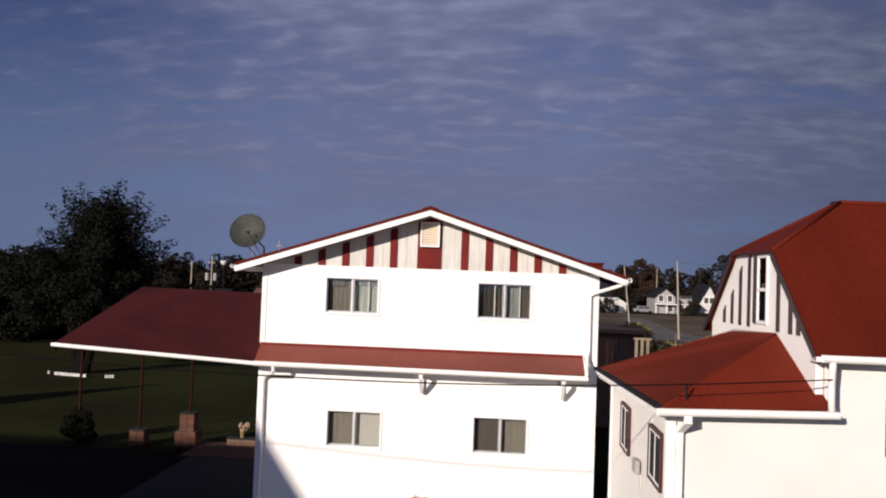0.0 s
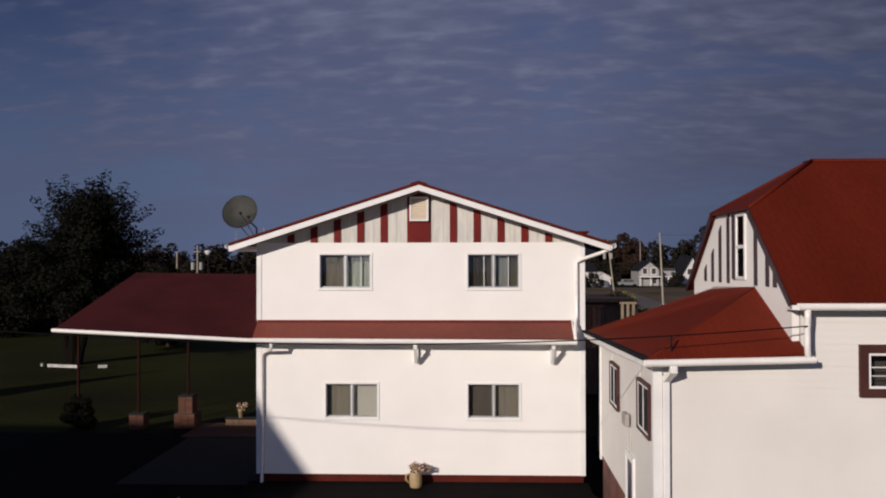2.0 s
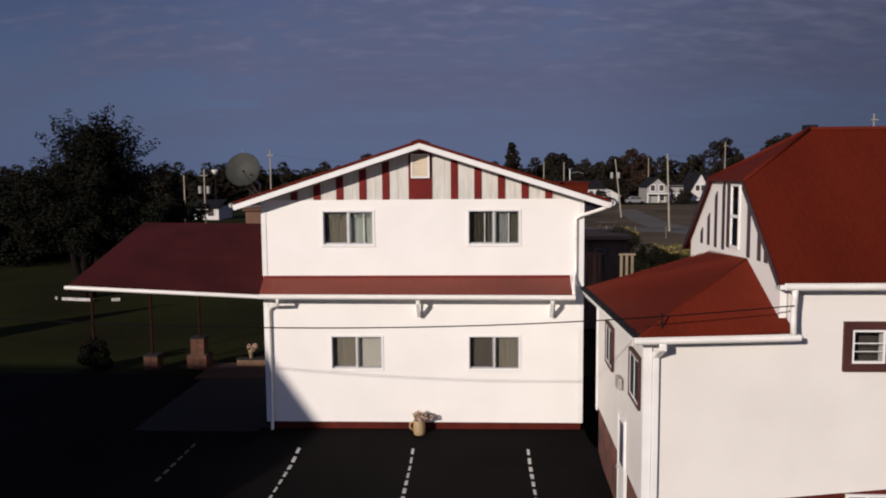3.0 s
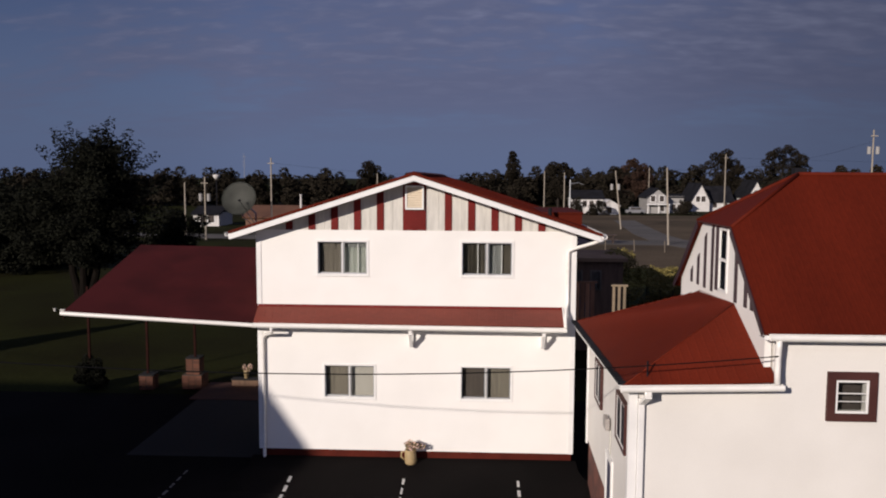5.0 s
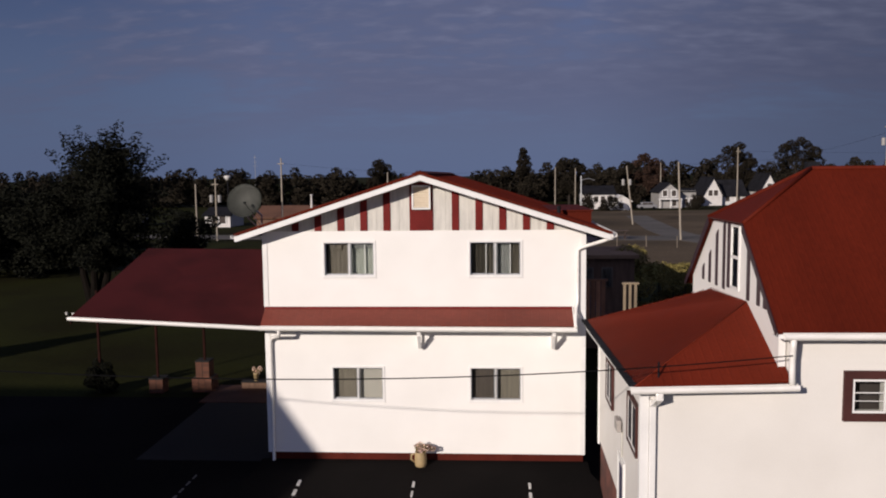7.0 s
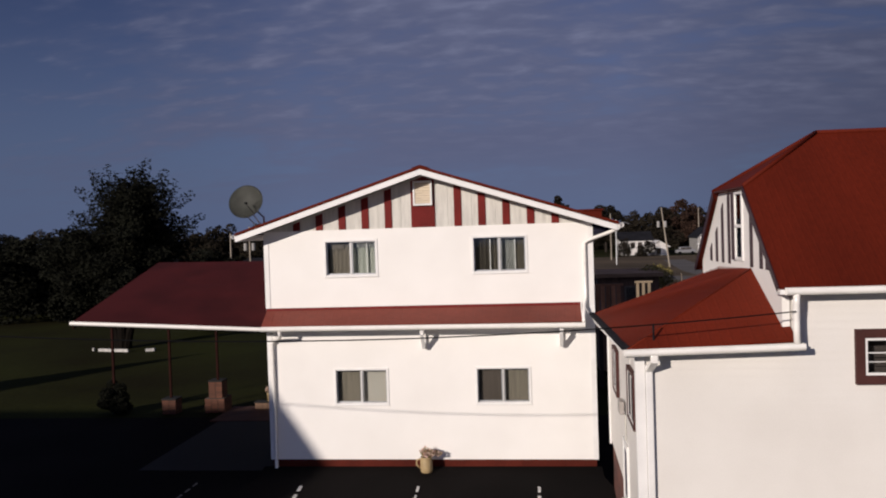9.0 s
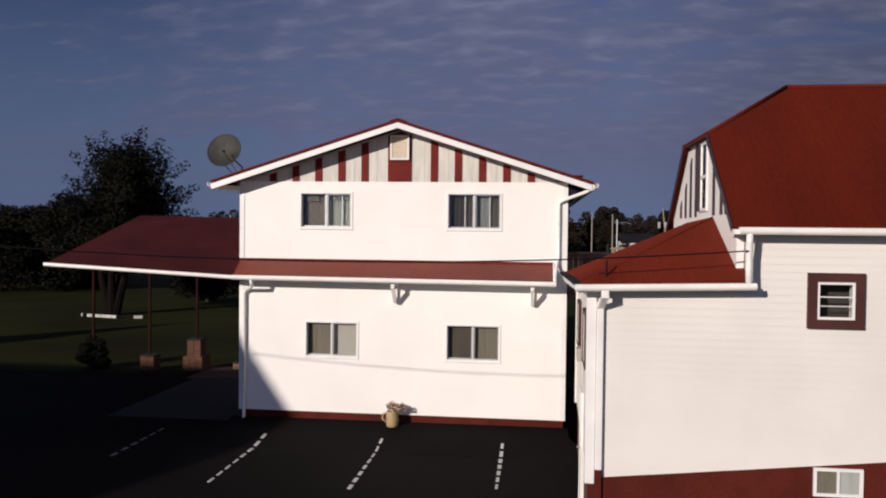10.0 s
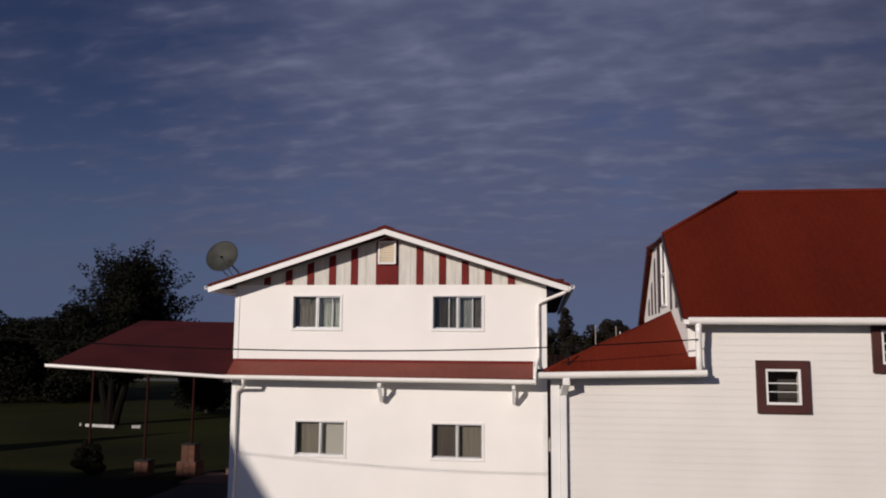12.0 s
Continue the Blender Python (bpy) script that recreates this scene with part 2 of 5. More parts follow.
WHITESIDE = material("white house siding", (0.58, 0.56, 0.54), 0.65, 0.06, 1, 12, 0.1)
TAN = material("tan brown metal roof", (0.12, 0.055, 0.03), 0.7, 0.15, 0.5, 10, 0.1)
# raised in colour too, for the bright sky mirrored by the glass
CURTAIN_GREEN = material("grey green curtain cloth with pane glare", (0.66, 0.69, 0.62), 0.9, 0.15, 3, 60, 0.15, stretch=(6, 6, 0.4))
BLIND = material("pale roller blind", (0.46, 0.43, 0.38), 0.9, 0.06, 2, 60, 0.05)
ROOM = material("dim room interior", (0.05, 0.04, 0.035), 0.9, 0.1, 1, 20, 0.0)
CLAY = material("straw coloured glazed clay", (0.38, 0.28, 0.145), 0.5, 0.15, 6, 60, 0.1)
SOIL = material("dark soil", (0.04, 0.03, 0.02), 0.95, 0.3, 8, 60, 0.4)
PETAL = material("pink white petals", (0.66, 0.47, 0.4), 0.7, 0.3, 6, 60, 0.0, island=0.35)
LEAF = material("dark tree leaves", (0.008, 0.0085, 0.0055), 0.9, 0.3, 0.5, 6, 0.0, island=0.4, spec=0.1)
LEAF_RUST = material("brownish autumn leaves", (0.045, 0.026, 0.019), 0.9, 0.3, 0.12, 2, 0.0, island=0.3, spec=0.1)
LEAF_FAR = material("far woodland leaves", (0.019, 0.0155, 0.0108), 0.9, 0.3, 0.12, 2, 0.0, island=0.3, spec=0.1)
LEAF_HEDGE = material("hedge leaves", (0.2, 0.165, 0.055), 0.8, 0.3, 0.8, 8, 0.0, island=0.4, spec=0.2)
BARK = material("dark bark", (0.018, 0.013, 0.01), 0.95, 0.3, 2, 14, 0.6, stretch=(3, 3, 0.5))
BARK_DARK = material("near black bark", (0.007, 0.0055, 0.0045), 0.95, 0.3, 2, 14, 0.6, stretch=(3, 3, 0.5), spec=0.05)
CARBODY = material("pale car paint", (0.2, 0.2, 0.21), 0.3, 0.05, 1, 20, 0.0)
DARKPANE = material("dark pane sheet", (0.022, 0.02, 0.026), 0.9, 0.2, 6, 90, 0.2, spec=0.1)
METAL_DULL = material("weathered grey enamel", (0.34, 0.31, 0.285), 0.6, 0.12, 4, 40, 0.05)
NAVY = material("dark blue glass film", (0.02, 0.02, 0.06), 0.5, 0.12, 2, 40, 0.05)


def glass_material():
    m = bpy.data.materials.new("window glass")
    m.use_nodes = True
    nt = m.node_tree
    nt.nodes.clear()
    out, mix = nt.nodes.new("ShaderNodeOutputMaterial"), nt.nodes.new("ShaderNodeMixShader")
    tr, gl, fr = nt.nodes.new("ShaderNodeBsdfTransparent"), nt.nodes.new("ShaderNodeBsdfGlossy"), nt.nodes.new("ShaderNodeFresnel")
    tr.inputs["Color"].default_value = (0.86, 0.88, 0.88, 1)
    gl.inputs["Roughness"].default_value = 0.03
    fr.inputs["IOR"].default_value = 1.45
    nt.links.new(fr.outputs[0], mix.inputs[0])
    nt.links.new(tr.outputs[0], mix.inputs[1])
    nt.links.new(gl.outputs[0], mix.inputs[2])
    nt.links.new(mix.outputs[0], out.inputs["Surface"])
    return m


GLASS = glass_material()


# ---- mesh tools ----
def thing(name, x, y, z, label, category, group="", kind=""):
    ob = new(name)
    ob.location = (x, y, z)
    ob.empty_display_size = 0.2
    bpy.context.view_layer.update()
    return tagged(ob, label, category, group, kind)


def root_of(ob):
    while ob.parent:
        ob = ob.parent
    return ob


def mesh_from(bm, name, mat, smooth=False):
    me = bpy.data.meshes.new(name)
    bmesh.ops.recalc_face_normals(bm, faces=bm.faces)
    bm.to_mesh(me)
    bm.free()
    me.materials.append(mat)
    if smooth:
        for p in me.polygons:
            p.use_smooth = True
    return me


def part(name, bm, mat, parent, label="", smooth=False, kind=""):
    """Links a bmesh, drawn in world places, as one mesh under a thing or under a part."""
    bm.transform(Matrix.Translation(-root_of(parent).location))
    ob = new(name, mesh_from(bm, name, mat, smooth))
    ob.parent = parent
    return tagged(ob, label, kind=kind)


def solo(name, bm, mat, label, category, at=(0, 0, 0), kind="", smooth=False, group=""):
    bm.transform(Matrix.Translation(-Vector(at)))
    ob = new(name, mesh_from(bm, name, mat, smooth))
    ob.location = at
    return tagged(ob, label, category, group, kind)


def box(bm, x0, x1, y0, y1, z0, z1, bevel=0.0):
    vs = [bm.verts.new((x, y, z)) for z in (z0, z1) for y in (y0, y1) for x in (x0, x1)]
    fs = [bm.faces.new([vs[i] for i in f]) for f in ((0, 2, 3, 1), (4, 5, 7, 6), (0, 1, 5, 4), (2, 6, 7, 3), (0, 4, 6, 2), (1, 3, 7, 5))]
    if bevel:
        es = list({e for f in fs for e in f.edges})
        bmesh.ops.bevel(bm, geom=es, offset=bevel, segments=2, affect="EDGES", profile=0.5)
    return bm


def boxes(*lists, bevel=0.0):
    bm = bmesh.new()
    for b in lists:
        box(bm, *b, bevel=bevel)
    return bm


def slab(bm, pts, thick):
    """A flat plate: a polygon of points, thickened downward along its normal."""
    pts = [Vector(p) for p in pts]
    n = sum(((pts[i] - pts[0]).cross(pts[i + 1] - pts[0]) for i in range(1, len(pts) - 1)), Vector()).normalized()
    if n.z < -1e-6 or (abs(n.z) < 1e-6 and n.y > 0):
        n = -n
    top = [bm.verts.new(p) for p in pts]
    low = [bm.verts.new(p - n * thick) for p in pts]
    bm.faces.new(top), bm.faces.new(low[::-1])
    k = len(pts)
    for i in range(k):
        bm.faces.new((top[i], low[i], low[(i + 1) % k], top[(i + 1) % k]))
    return bm


def plates(*items):
    bm = bmesh.new()
    for pts, thick in items:
        slab(bm, pts, thick)
    return bm


def tube(bm, points, r0, r1=None, n=8, cap=True):
    """A round bar along a line of points, tapering from r0 to r1."""
    pts = [Vector(p) for p in points]
    r1 = r0 if r1 is None else r1
    rings = []
    for i, p in enumerate(pts):
        d = (pts[min(i + 1, len(pts) - 1)] - pts[max(i - 1, 0)]).normalized()
        u = d.orthogonal().normalized() if i == 0 else (u - d * u.dot(d)).normalized()
        w = d.cross(u)
        r = r0 + (r1 - r0) * i / (len(pts) - 1)
        rings.append([bm.verts.new(p + u * r * math.cos(2 * math.pi * k / n) + w * r * math.sin(2 * math.pi * k / n)) for k in range(n)])
    for a, b in zip(rings, rings[1:]):
        for k in range(n):
            bm.faces.new((a[k], a[(k + 1) % n], b[(k + 1) % n], b[k]))
    if cap:
        bm.faces.new(rings[0][::-1]), bm.faces.new(rings[-1])
    return bm


def tubes(*items):
    bm = bmesh.new()
    for pts, *rest in items:
        tube(bm, pts, *rest)
    return bm


def lathe(bm, x, y, profile, n=20):
    rings = [[bm.verts.new((x + r * math.cos(2 * math.pi * k / n), y + r * math.sin(2 * math.pi * k / n), z)) for k in range(n)] for r, z in profile]
    for a, b in zip(rings, rings[1:]):
        for k in range(n):
            bm.faces.new((a[k], a[(k + 1) % n], b[(k + 1) % n], b[k]))
    bm.faces.new(rings[0][::-1]), bm.faces.new(rings[-1])
    return bm


def holed_wall(bm, axis, at, thick, u0, u1, z0, z1, holes):
    """An upright wall, one sheet with openings through it. axis 'y': it faces -y at y = at; 'x': it faces -x at x = at."""
    us = sorted({u0, u1, *[h[0] for h in holes], *[h[1] for h in holes]})
    zs = sorted({z0, z1, *[h[2] for h in holes], *[h[3] for h in holes]})
    made = {}

    def vert(i, j, k):
        if (i, j, k) not in made:
            d = at + thick * k
            made[i, j, k] = bm.verts.new((us[i], d, zs[j]) if axis == "y" else (d, us[i], zs[j]))
        return made[i, j, k]

    def solid(i, j):
        if not (0 <= i < len(us) - 1 and 0 <= j < len(zs) - 1):
            return False
        u, z = (us[i] + us[i + 1]) / 2, (zs[j] + zs[j + 1]) / 2
        return not any(h[0] < u < h[1] and h[2] < z < h[3] for h in holes)

    for i in range(len(us) - 1):
        for j in range(len(zs) - 1):
            if solid(i, j):
                for k in (0, 1):
                    bm.faces.new((vert(i, j, k), vert(i + 1, j, k), vert(i + 1, j + 1, k), vert(i, j + 1, k)))
                for di, dj, a, b in ((-1, 0, (i, j), (i, j + 1)), (1, 0, (i + 1, j), (i + 1, j + 1)), (0, -1, (i, j), (i + 1, j)), (0, 1, (i, j + 1), (i + 1, j + 1))):
                    if not solid(i + di, j + dj):
                        bm.faces.new((vert(*a, 0), vert(*b, 0), vert(*b, 1), vert(*a, 1)))
    return bm


def ribs(bm, poly, along, step, high=0.02, wide=0.03):
    """Raised seams on a flat convex roof polygon, running along the vector `along`."""
    pts = [Vector(p) for p in poly]
    n = sum(((pts[i] - pts[0]).cross(pts[i + 1] - pts[0]) for i in range(1, len(pts) - 1)), Vector()).normalized()
    if n.z < 0:
        n = -n
    a = Vector(along)
    a = (a - n * a.dot(n)).normalized()
    s = n.cross(a).normalized()
    o = pts[0]
    q = [((p - o).dot(s), (p - o).dot(a)) for p in pts]
    lo, hi = min(v[0] for v in q), max(v[0] for v in q)
    k = math.ceil(lo / step) * step
    while k < hi:
        cut = []
        for (s0, a0), (s1, a1) in zip(q, q[1:] + q[:1]):
            if (s0 - k) * (s1 - k) < 0:
                cut.append(a0 + (a1 - a0) * (k - s0) / (s1 - s0))
        if len(cut) == 2 and abs(cut[0] - cut[1]) > 0.05:
            c0, c1 = sorted(cut)
            e0, e1 = o + s * k + a * c0, o + s * k + a * c1
            v = [bm.verts.new(e + d) for e in (e0, e1) for d in (-s * wide, -s * wide * 0.4 + n * high, s * wide * 0.4 + n * high, s * wide)]
            for i in range(3):
                bm.faces.new((v[i], v[i + 1], v[i + 5], v[i + 4]))
            bm.faces.new(v[:4]), bm.faces.new(v[4:])
        k += step
    return bm


def leaf_cloud(bm, blobs, count, size, seed, droop=0.0):
    """Many small leaf sprays, thick at the skin of overlapping clumps."""
    rnd = random.Random(seed)
    total = sum(r[0] * r[1] for _, r in blobs)
    for c, r in blobs:
        share = max(8, int(count * (r[0] * r[1]) / total))
        for _ in range(share):
            d = Vector((rnd.gauss(0, 1), rnd.gauss(0, 1), rnd.gauss(0, 1))).normalized()
            k = rnd.uniform(0.55, 1.08) ** 0.6
            p = Vector((c[0] + d.x * r[0] * k, c[1] + d.y * r[1] * k, c[2] + d.z * r[2] * k))
            u = Vector((rnd.gauss(0, 1), rnd.gauss(0, 1), rnd.gauss(0, 0.6) - droop)).normalized()
            w = u.orthogonal().normalized()
            w.rotate(Matrix.Rotation(rnd.uniform(0, 6.28), 3, u))
            ln, wd = size * rnd.uniform(0.6, 1.5), size * rnd.uniform(0.3, 0.6)
            vs = [bm.verts.new(p + u * ln * a + w * wd * b) for a, b in ((-0.5, 0), (-0.05, 0.5), (0.5, 0), (0.05, -0.5))]
            bm.faces.new(vs)
    return bm


def branch_blobs(x, y, z0, z1, spread, count, seed, lumps=0.8, top_thin=0.6):
    """Clump centres of a crown, on limb tips round the trunk, with an uneven outline."""
    rnd = random.Random(seed)
    out = []
    for i in range(count):
        h = rnd.random() ** 0.8
        a = rnd.uniform(0, 6.283)
        wide = spread * (math.sin(math.pi * min(1, 0.22 + 0.78 * (1 - h * top_thin)) / 1.15) if h > 0.1 else 0.75)
        rr = wide * math.sqrt(rnd.random())
        s = lumps * rnd.uniform(0.6, 1.25) * (1 - 0.35 * h)
        out.append(((x + rr * math.cos(a), y + rr * math.sin(a), z0 + (z1 - z0) * h), (s, s, s * 0.8)))
    return out


def round_blobs(x, y, z0, z1, spread, count, seed, lumps=0.8):
    """Clump centres of a full crown, widest below the middle and narrowing upward."""
    r = random.Random(seed)
    out = []
    for i in range(count):
        h = (i + r.random()) / count
        a, wide = r.uniform(0, 6.283), spread * math.sin(math.pi * (0.2 + 0.75 * h)) ** 0.7
        rr = wide * math.sqrt(r.random())
        q = lumps * r.uniform(0.7, 1.2) * (1 - 0.45 * h)
        out.append(((x + rr * math.cos(a), y + rr * math.sin(a), z0 + (z1 - z0) * h), (q, q, q * 0.85)))
    return out


# ---- ground ----
bm = bmesh.new()
n_g = 48
for i in range(n_g + 1):
    for j in range(n_g + 1):
        gx, gy = -900 + 1800 * (i / n_g), -300 + 2300 * (j / n_g) ** 1.6
        bm.verts.new((gx, gy, -0.03 if gy < 140 else -0.03 + 0.0015 * (gy - 140)))
bm.verts.ensure_lookup_table()
for i in range(n_g):
    for j in range(n_g):
        a = i * (n_g + 1) + j
        bm.faces.new((bm.verts[a], bm.verts[a + n_g + 1], bm.verts[a + n_g + 2], bm.verts[a + 1]))
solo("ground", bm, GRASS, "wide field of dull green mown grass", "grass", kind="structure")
solo("parking_lot", boxes((-17, 30, -45, 5.9, -0.2, 0.0)), ASPHALT, "black sealed asphalt parking lot beside the white building", "parking lot", kind="structure")
PAVING = material("worn red brick paving", (0.075, 0.028, 0.017), 0.9, 0.25, 1.2, 14, 0.3)
solo("brick_paving", boxes((-3.75, -0.04, 5.3, 7.3, -0.2, 0.034)), PAVING, "worn reddish brick paving behind the canopy", "paving", kind="structure")
solo("pavement", boxes((-3.5, -0.02, 0.4, 5.296, -0.2, 0.02)), CONCRETE, "dusty brown concrete slab under the canopy, darkened for shade", "pavement", kind="structure")
solo("road", plates((((-60, 78, 0.012), (-60, 72, 0.012), (24, 64, 0.012), (90, 84, 0.012), (90, 91, 0.012), (24, 70, 0.012)), 0.02)), ROADGREY, "grey asphalt road crossing the far fields", "road", kind="structure")
solo("driveway", plates((((27.2, 112, 0.03), (24.2, 80, 0.03), (24.0, 66, 0.03), (27.5, 54, 0.03), (36, 46, 0.03), (38, 49, 0.03), (30.5, 57, 0.03), (28.2, 67, 0.03), (28.0, 80, 0.03), (30.5, 112, 0.03)), 0.02)), ROADGREY, "pale worn driveway curving through the field", "driveway", kind="structure")
solo("field", plates((((6, 44, 0.0), (70, 40, 0.0), (110, 62, 0.0), (110, 130, 0.0), (6, 130, 0.0)), 0.02)), FIELD, "dull brown rough field behind the motel", "field", kind="structure")

solo("ramp", plates((((-0.2, -0.02, 0.24), (7.5, -0.02, 0.25), (7.5, -0.5, 0.17), (-0.2, -0.5, 0.14)), 0.3), (((-0.2, -0.502, 0.14), (7.5, -0.502, 0.17), (7.9, -1.7, 0.004), (-0.6, -1.7, 0.004)), 0.02)), ASPHALT, "asphalt apron rising to the motel wall", "ramp", kind="structure")

# parking lines of short dashes
for x, y0, y1 in ((-1.63, -0.5, -2.9), (0.95, -0.75, -3.9), (3.53, -0.8, -3.9), (6.1, -0.6, -3.7)):
    line = thing("parking_line", x, y0, 0.0, "worn white dashed parking line on black asphalt" if x > 0 else "dashed parking line on asphalt, darkened for shade", "parking line", "parking lines")
    k, y = 0, min(y0, -1.0 if x > 0 else y0)
    while y > y1:
        w = 0.031 + 0.008 * math.sin(7 * k + x)
        za, zb = (max(0.0, 0.17 * (1.7 + q) / 1.2) + 0.014 if x > 0 else 0.006 for q in (y, y - 0.25))
        part("dash", plates((((x - w, y, za), (x + w, y - 0.02, za), (x + w * 0.9, y - 0.25, zb), (x - w, y - 0.24, zb)), 0.008)), LINE if x > 0 else LINE_SHADED, line)
        y -= 0.40
        k += 1


# ---- white motel building ----
motel = thing("motel_building", 3.7, 0, 0, "white two-storey gabled motel with red striped gable", "building")
WL, WR, DEEP = -0.03, 7.42, 13.0
PX, PZ, EZ = 3.70, 6.99, 5.64           # ridge line, its height, height at the eave tips
OVER = 0.45


def roof_z(x):
    return PZ - (PZ - EZ) * abs(x - PX) / 4.2


WIN = [(1.40, 2.58, 4.62, 5.40), (4.78, 5.96, 4.62, 5.40), (1.54, 2.74, 1.68, 2.46), (4.78, 5.96, 1.68, 2.46)]
bm = bmesh.new()
holed_wall(bm, "y", 0.0, 0.18, WL, WR, 0.40, 5.66, WIN)
part("front_wall", bm, WHITE, motel, "white painted front wall")
part("west_wall", boxes((WL, WL + 0.18, 0.182, DEEP, 0.4, 5.45)), WHITE, motel)
part("east_wall", boxes((WR - 0.18, WR, 0.182, DEEP, 0.4, 5.45)), WHITE, motel)
part("back_wall", boxes((WL + 0.182, WR - 0.182, DEEP - 0.18, DEEP, 0.4, 5.45)), WHITE, motel)
part("inner_floor", boxes((WL + 0.2, WR - 0.2, 0.3, DEEP - 0.2, 3.0, 3.15)), ROOM, motel)
part("foundation", boxes((WL + 0.03, WR - 0.03, 0.03, DEEP - 0.03, 0.0, 0.398)), BASE, motel, "brown red painted foundation")
# gable: cream boards behind red stripes
x = WL
while x < WR - 0.01:
    x1 = min(x + 0.267, WR)
    za, zb = roof_z(x) - 0.17, roof_z(x1) - 0.17
    if min(za, zb) > 5.67:
        part("gable_board", plates((((x + 0.002, 0.02, 5.66), (x1 - 0.002, 0.02, 5.66), (x1 - 0.002, 0.02, zb), (x + 0.002, 0.02, za)), 0.05)), CREAM, motel)
    x = x1
bm = bmesh.new()
slab(bm, [(WL, 0.08, 5.6), (WR, 0.08, 5.6), (WR, 0.08, roof_z(WR) - 0.1), (PX, 0.08, PZ - 0.14), (WL, 0.08, roof_z(WL) - 0.1)], 0.06)
part("gable_backing", bm, CREAM, motel)


def stripe(x0, x1):
    bm = bmesh.new()
    slab(bm, [(x0, 0.0, 5.66), (x1, 0.0, 5.66), (x1, 0.0, roof_z(x1) - 0.19), (x0, 0.0, roof_z(x0) - 0.19)] if not x0 < PX < x1 else
         [(x0, 0.0, 5.66), (x1, 0.0, 5.66), (x1, 0.0, roof_z(x1) - 0.19), (PX, 0.0, PZ - 0.19), (x0, 0.0, roof_z(x0) - 0.19)], 0.03)
    part("stripe", bm, STRIPE, motel)


for k in range(5):
    stripe(0.66 + 0.535 * k, 0.825 + 0.535 * k)
    stripe(4.38 + 0.54 * k, 4.545 + 0.54 * k)
stripe(3.41, 3.95)
vent = part("gable_vent", boxes((3.49, 3.88, -0.05, -0.031, 6.17, 6.68)), VENT, motel, "cream louvred gable vent")
part("vent_frame", boxes((3.47, 3.51, -0.075, -0.051, 6.15, 6.7), (3.86, 3.9, -0.075, -0.051, 6.15, 6.7), (3.512, 3.858, -0.075, -0.051, 6.66, 6.7), (3.512, 3.858, -0.075, -0.051, 6.15, 6.19)), TRIM, vent)
for k in range(8):
    z = 6.2 + k * 0.057
    bm = bmesh.new()
    slab(bm, [(3.512, -0.07, z), (3.858, -0.07, z), (3.858, -0.052, z + 0.04), (3.512, -0.052, z + 0.04)], 0.006)
    part("slat", bm, VENT, vent)
# roof
bm = bmesh.new()
for s in (-1, 1):
    slab(bm, [(PX, -OVER, PZ), (PX + s * 4.22, -OVER, EZ), (PX + s * 4.22, DEEP + 0.4, EZ), (PX, DEEP + 0.4, PZ)], 0.05)
    slab(bm, [(PX, -OVER - 0.045, PZ + 0.012), (PX + s * 4.25, -OVER - 0.045, EZ + 0.008), (PX + s * 4.25, -OVER - 0.045, EZ - 0.05), (PX, -OVER - 0.045, PZ - 0.05)], 0.05)
part("roof", bm, ROOF_MAIN, motel, "red metal gable roof")
bm = bmesh.new()
for s in (-1, 1):
    ribs(bm, [(PX, -OVER, PZ), (PX + s * 4.22, -OVER, EZ), (PX + s * 4.22, DEEP + 0.4, EZ), (PX, DEEP + 0.4, PZ)], (s * 4.22, 0, EZ - PZ), 0.115, 0.004, 0.012)
part("roof_seams", bm, ROOF_MAIN, motel)
part("ridge_cap", plates((((PX, -OVER - 0.02, PZ + 0.035), (PX - 0.18, -OVER - 0.02, PZ - 0.02), (PX - 0.18, DEEP, PZ - 0.02), (PX, DEEP, PZ + 0.035)), 0.015), (((PX, -OVER - 0.02, PZ + 0.035), (PX + 0.18, -OVER - 0.02, PZ - 0.02), (PX + 0.18, DEEP, PZ - 0.02), (PX, DEEP, PZ + 0.035)), 0.015)), ROOF_MAIN, motel)
part("soffit", plates((((PX, -OVER + 0.04, PZ - 0.07), (PX - 4.15, -OVER + 0.04, EZ - 0.05), (PX - 4.15, 0.0, EZ - 0.05), (PX, 0.0, PZ - 0.07)), 0.015), (((PX, -OVER + 0.04, PZ - 0.07), (PX + 4.15, -OVER + 0.04, EZ - 0.05), (PX + 4.15, 0.0, EZ - 0.05), (PX, 0.0, PZ - 0.07)), 0.015)), TRIM, motel)
# the east eave is dark navy, the west one white trim
part("eave_soffit", boxes((WR + 0.002, PX + 4.15, 0.06, DEEP, EZ - 0.09, EZ - 0.075)), EAVEDARK, motel, "dark navy eave soffit")
part("eave_return", plates((((WR + 0.014, 0.02, 5.26), (PX + 4.2, 0.02, 5.5), (PX + 4.2, 0.02, 5.54), (WR + 0.014, 0.02, 5.68)), 0.03)), EAVEDARK, motel, "dark board closing the eave end")
part("eave_soffit", boxes((PX - 4.15, WL - 0.002, 0.0, DEEP, EZ - 0.09, EZ - 0.075)), TRIM, motel)
for s in (-1, 1):
    bm = bmesh.new()
    slab(bm, [(PX, -OVER - 0.025, PZ - 0.055), (PX + s * 4.22, -OVER - 0.025, EZ - 0.055), (PX + s * 4.22, -OVER - 0.025, EZ - 0.18), (PX, -OVER - 0.025, PZ - 0.18)], 0.035)
    part("barge_board", bm, TRIM, motel, "white barge board along the gable")
    part("fascia", boxes((PX + s * 4.24 - 0.015, PX + s * 4.24 + 0.015, -OVER, DEEP + 0.3, EZ - 0.17, EZ - 0.03)), TRIM, motel)


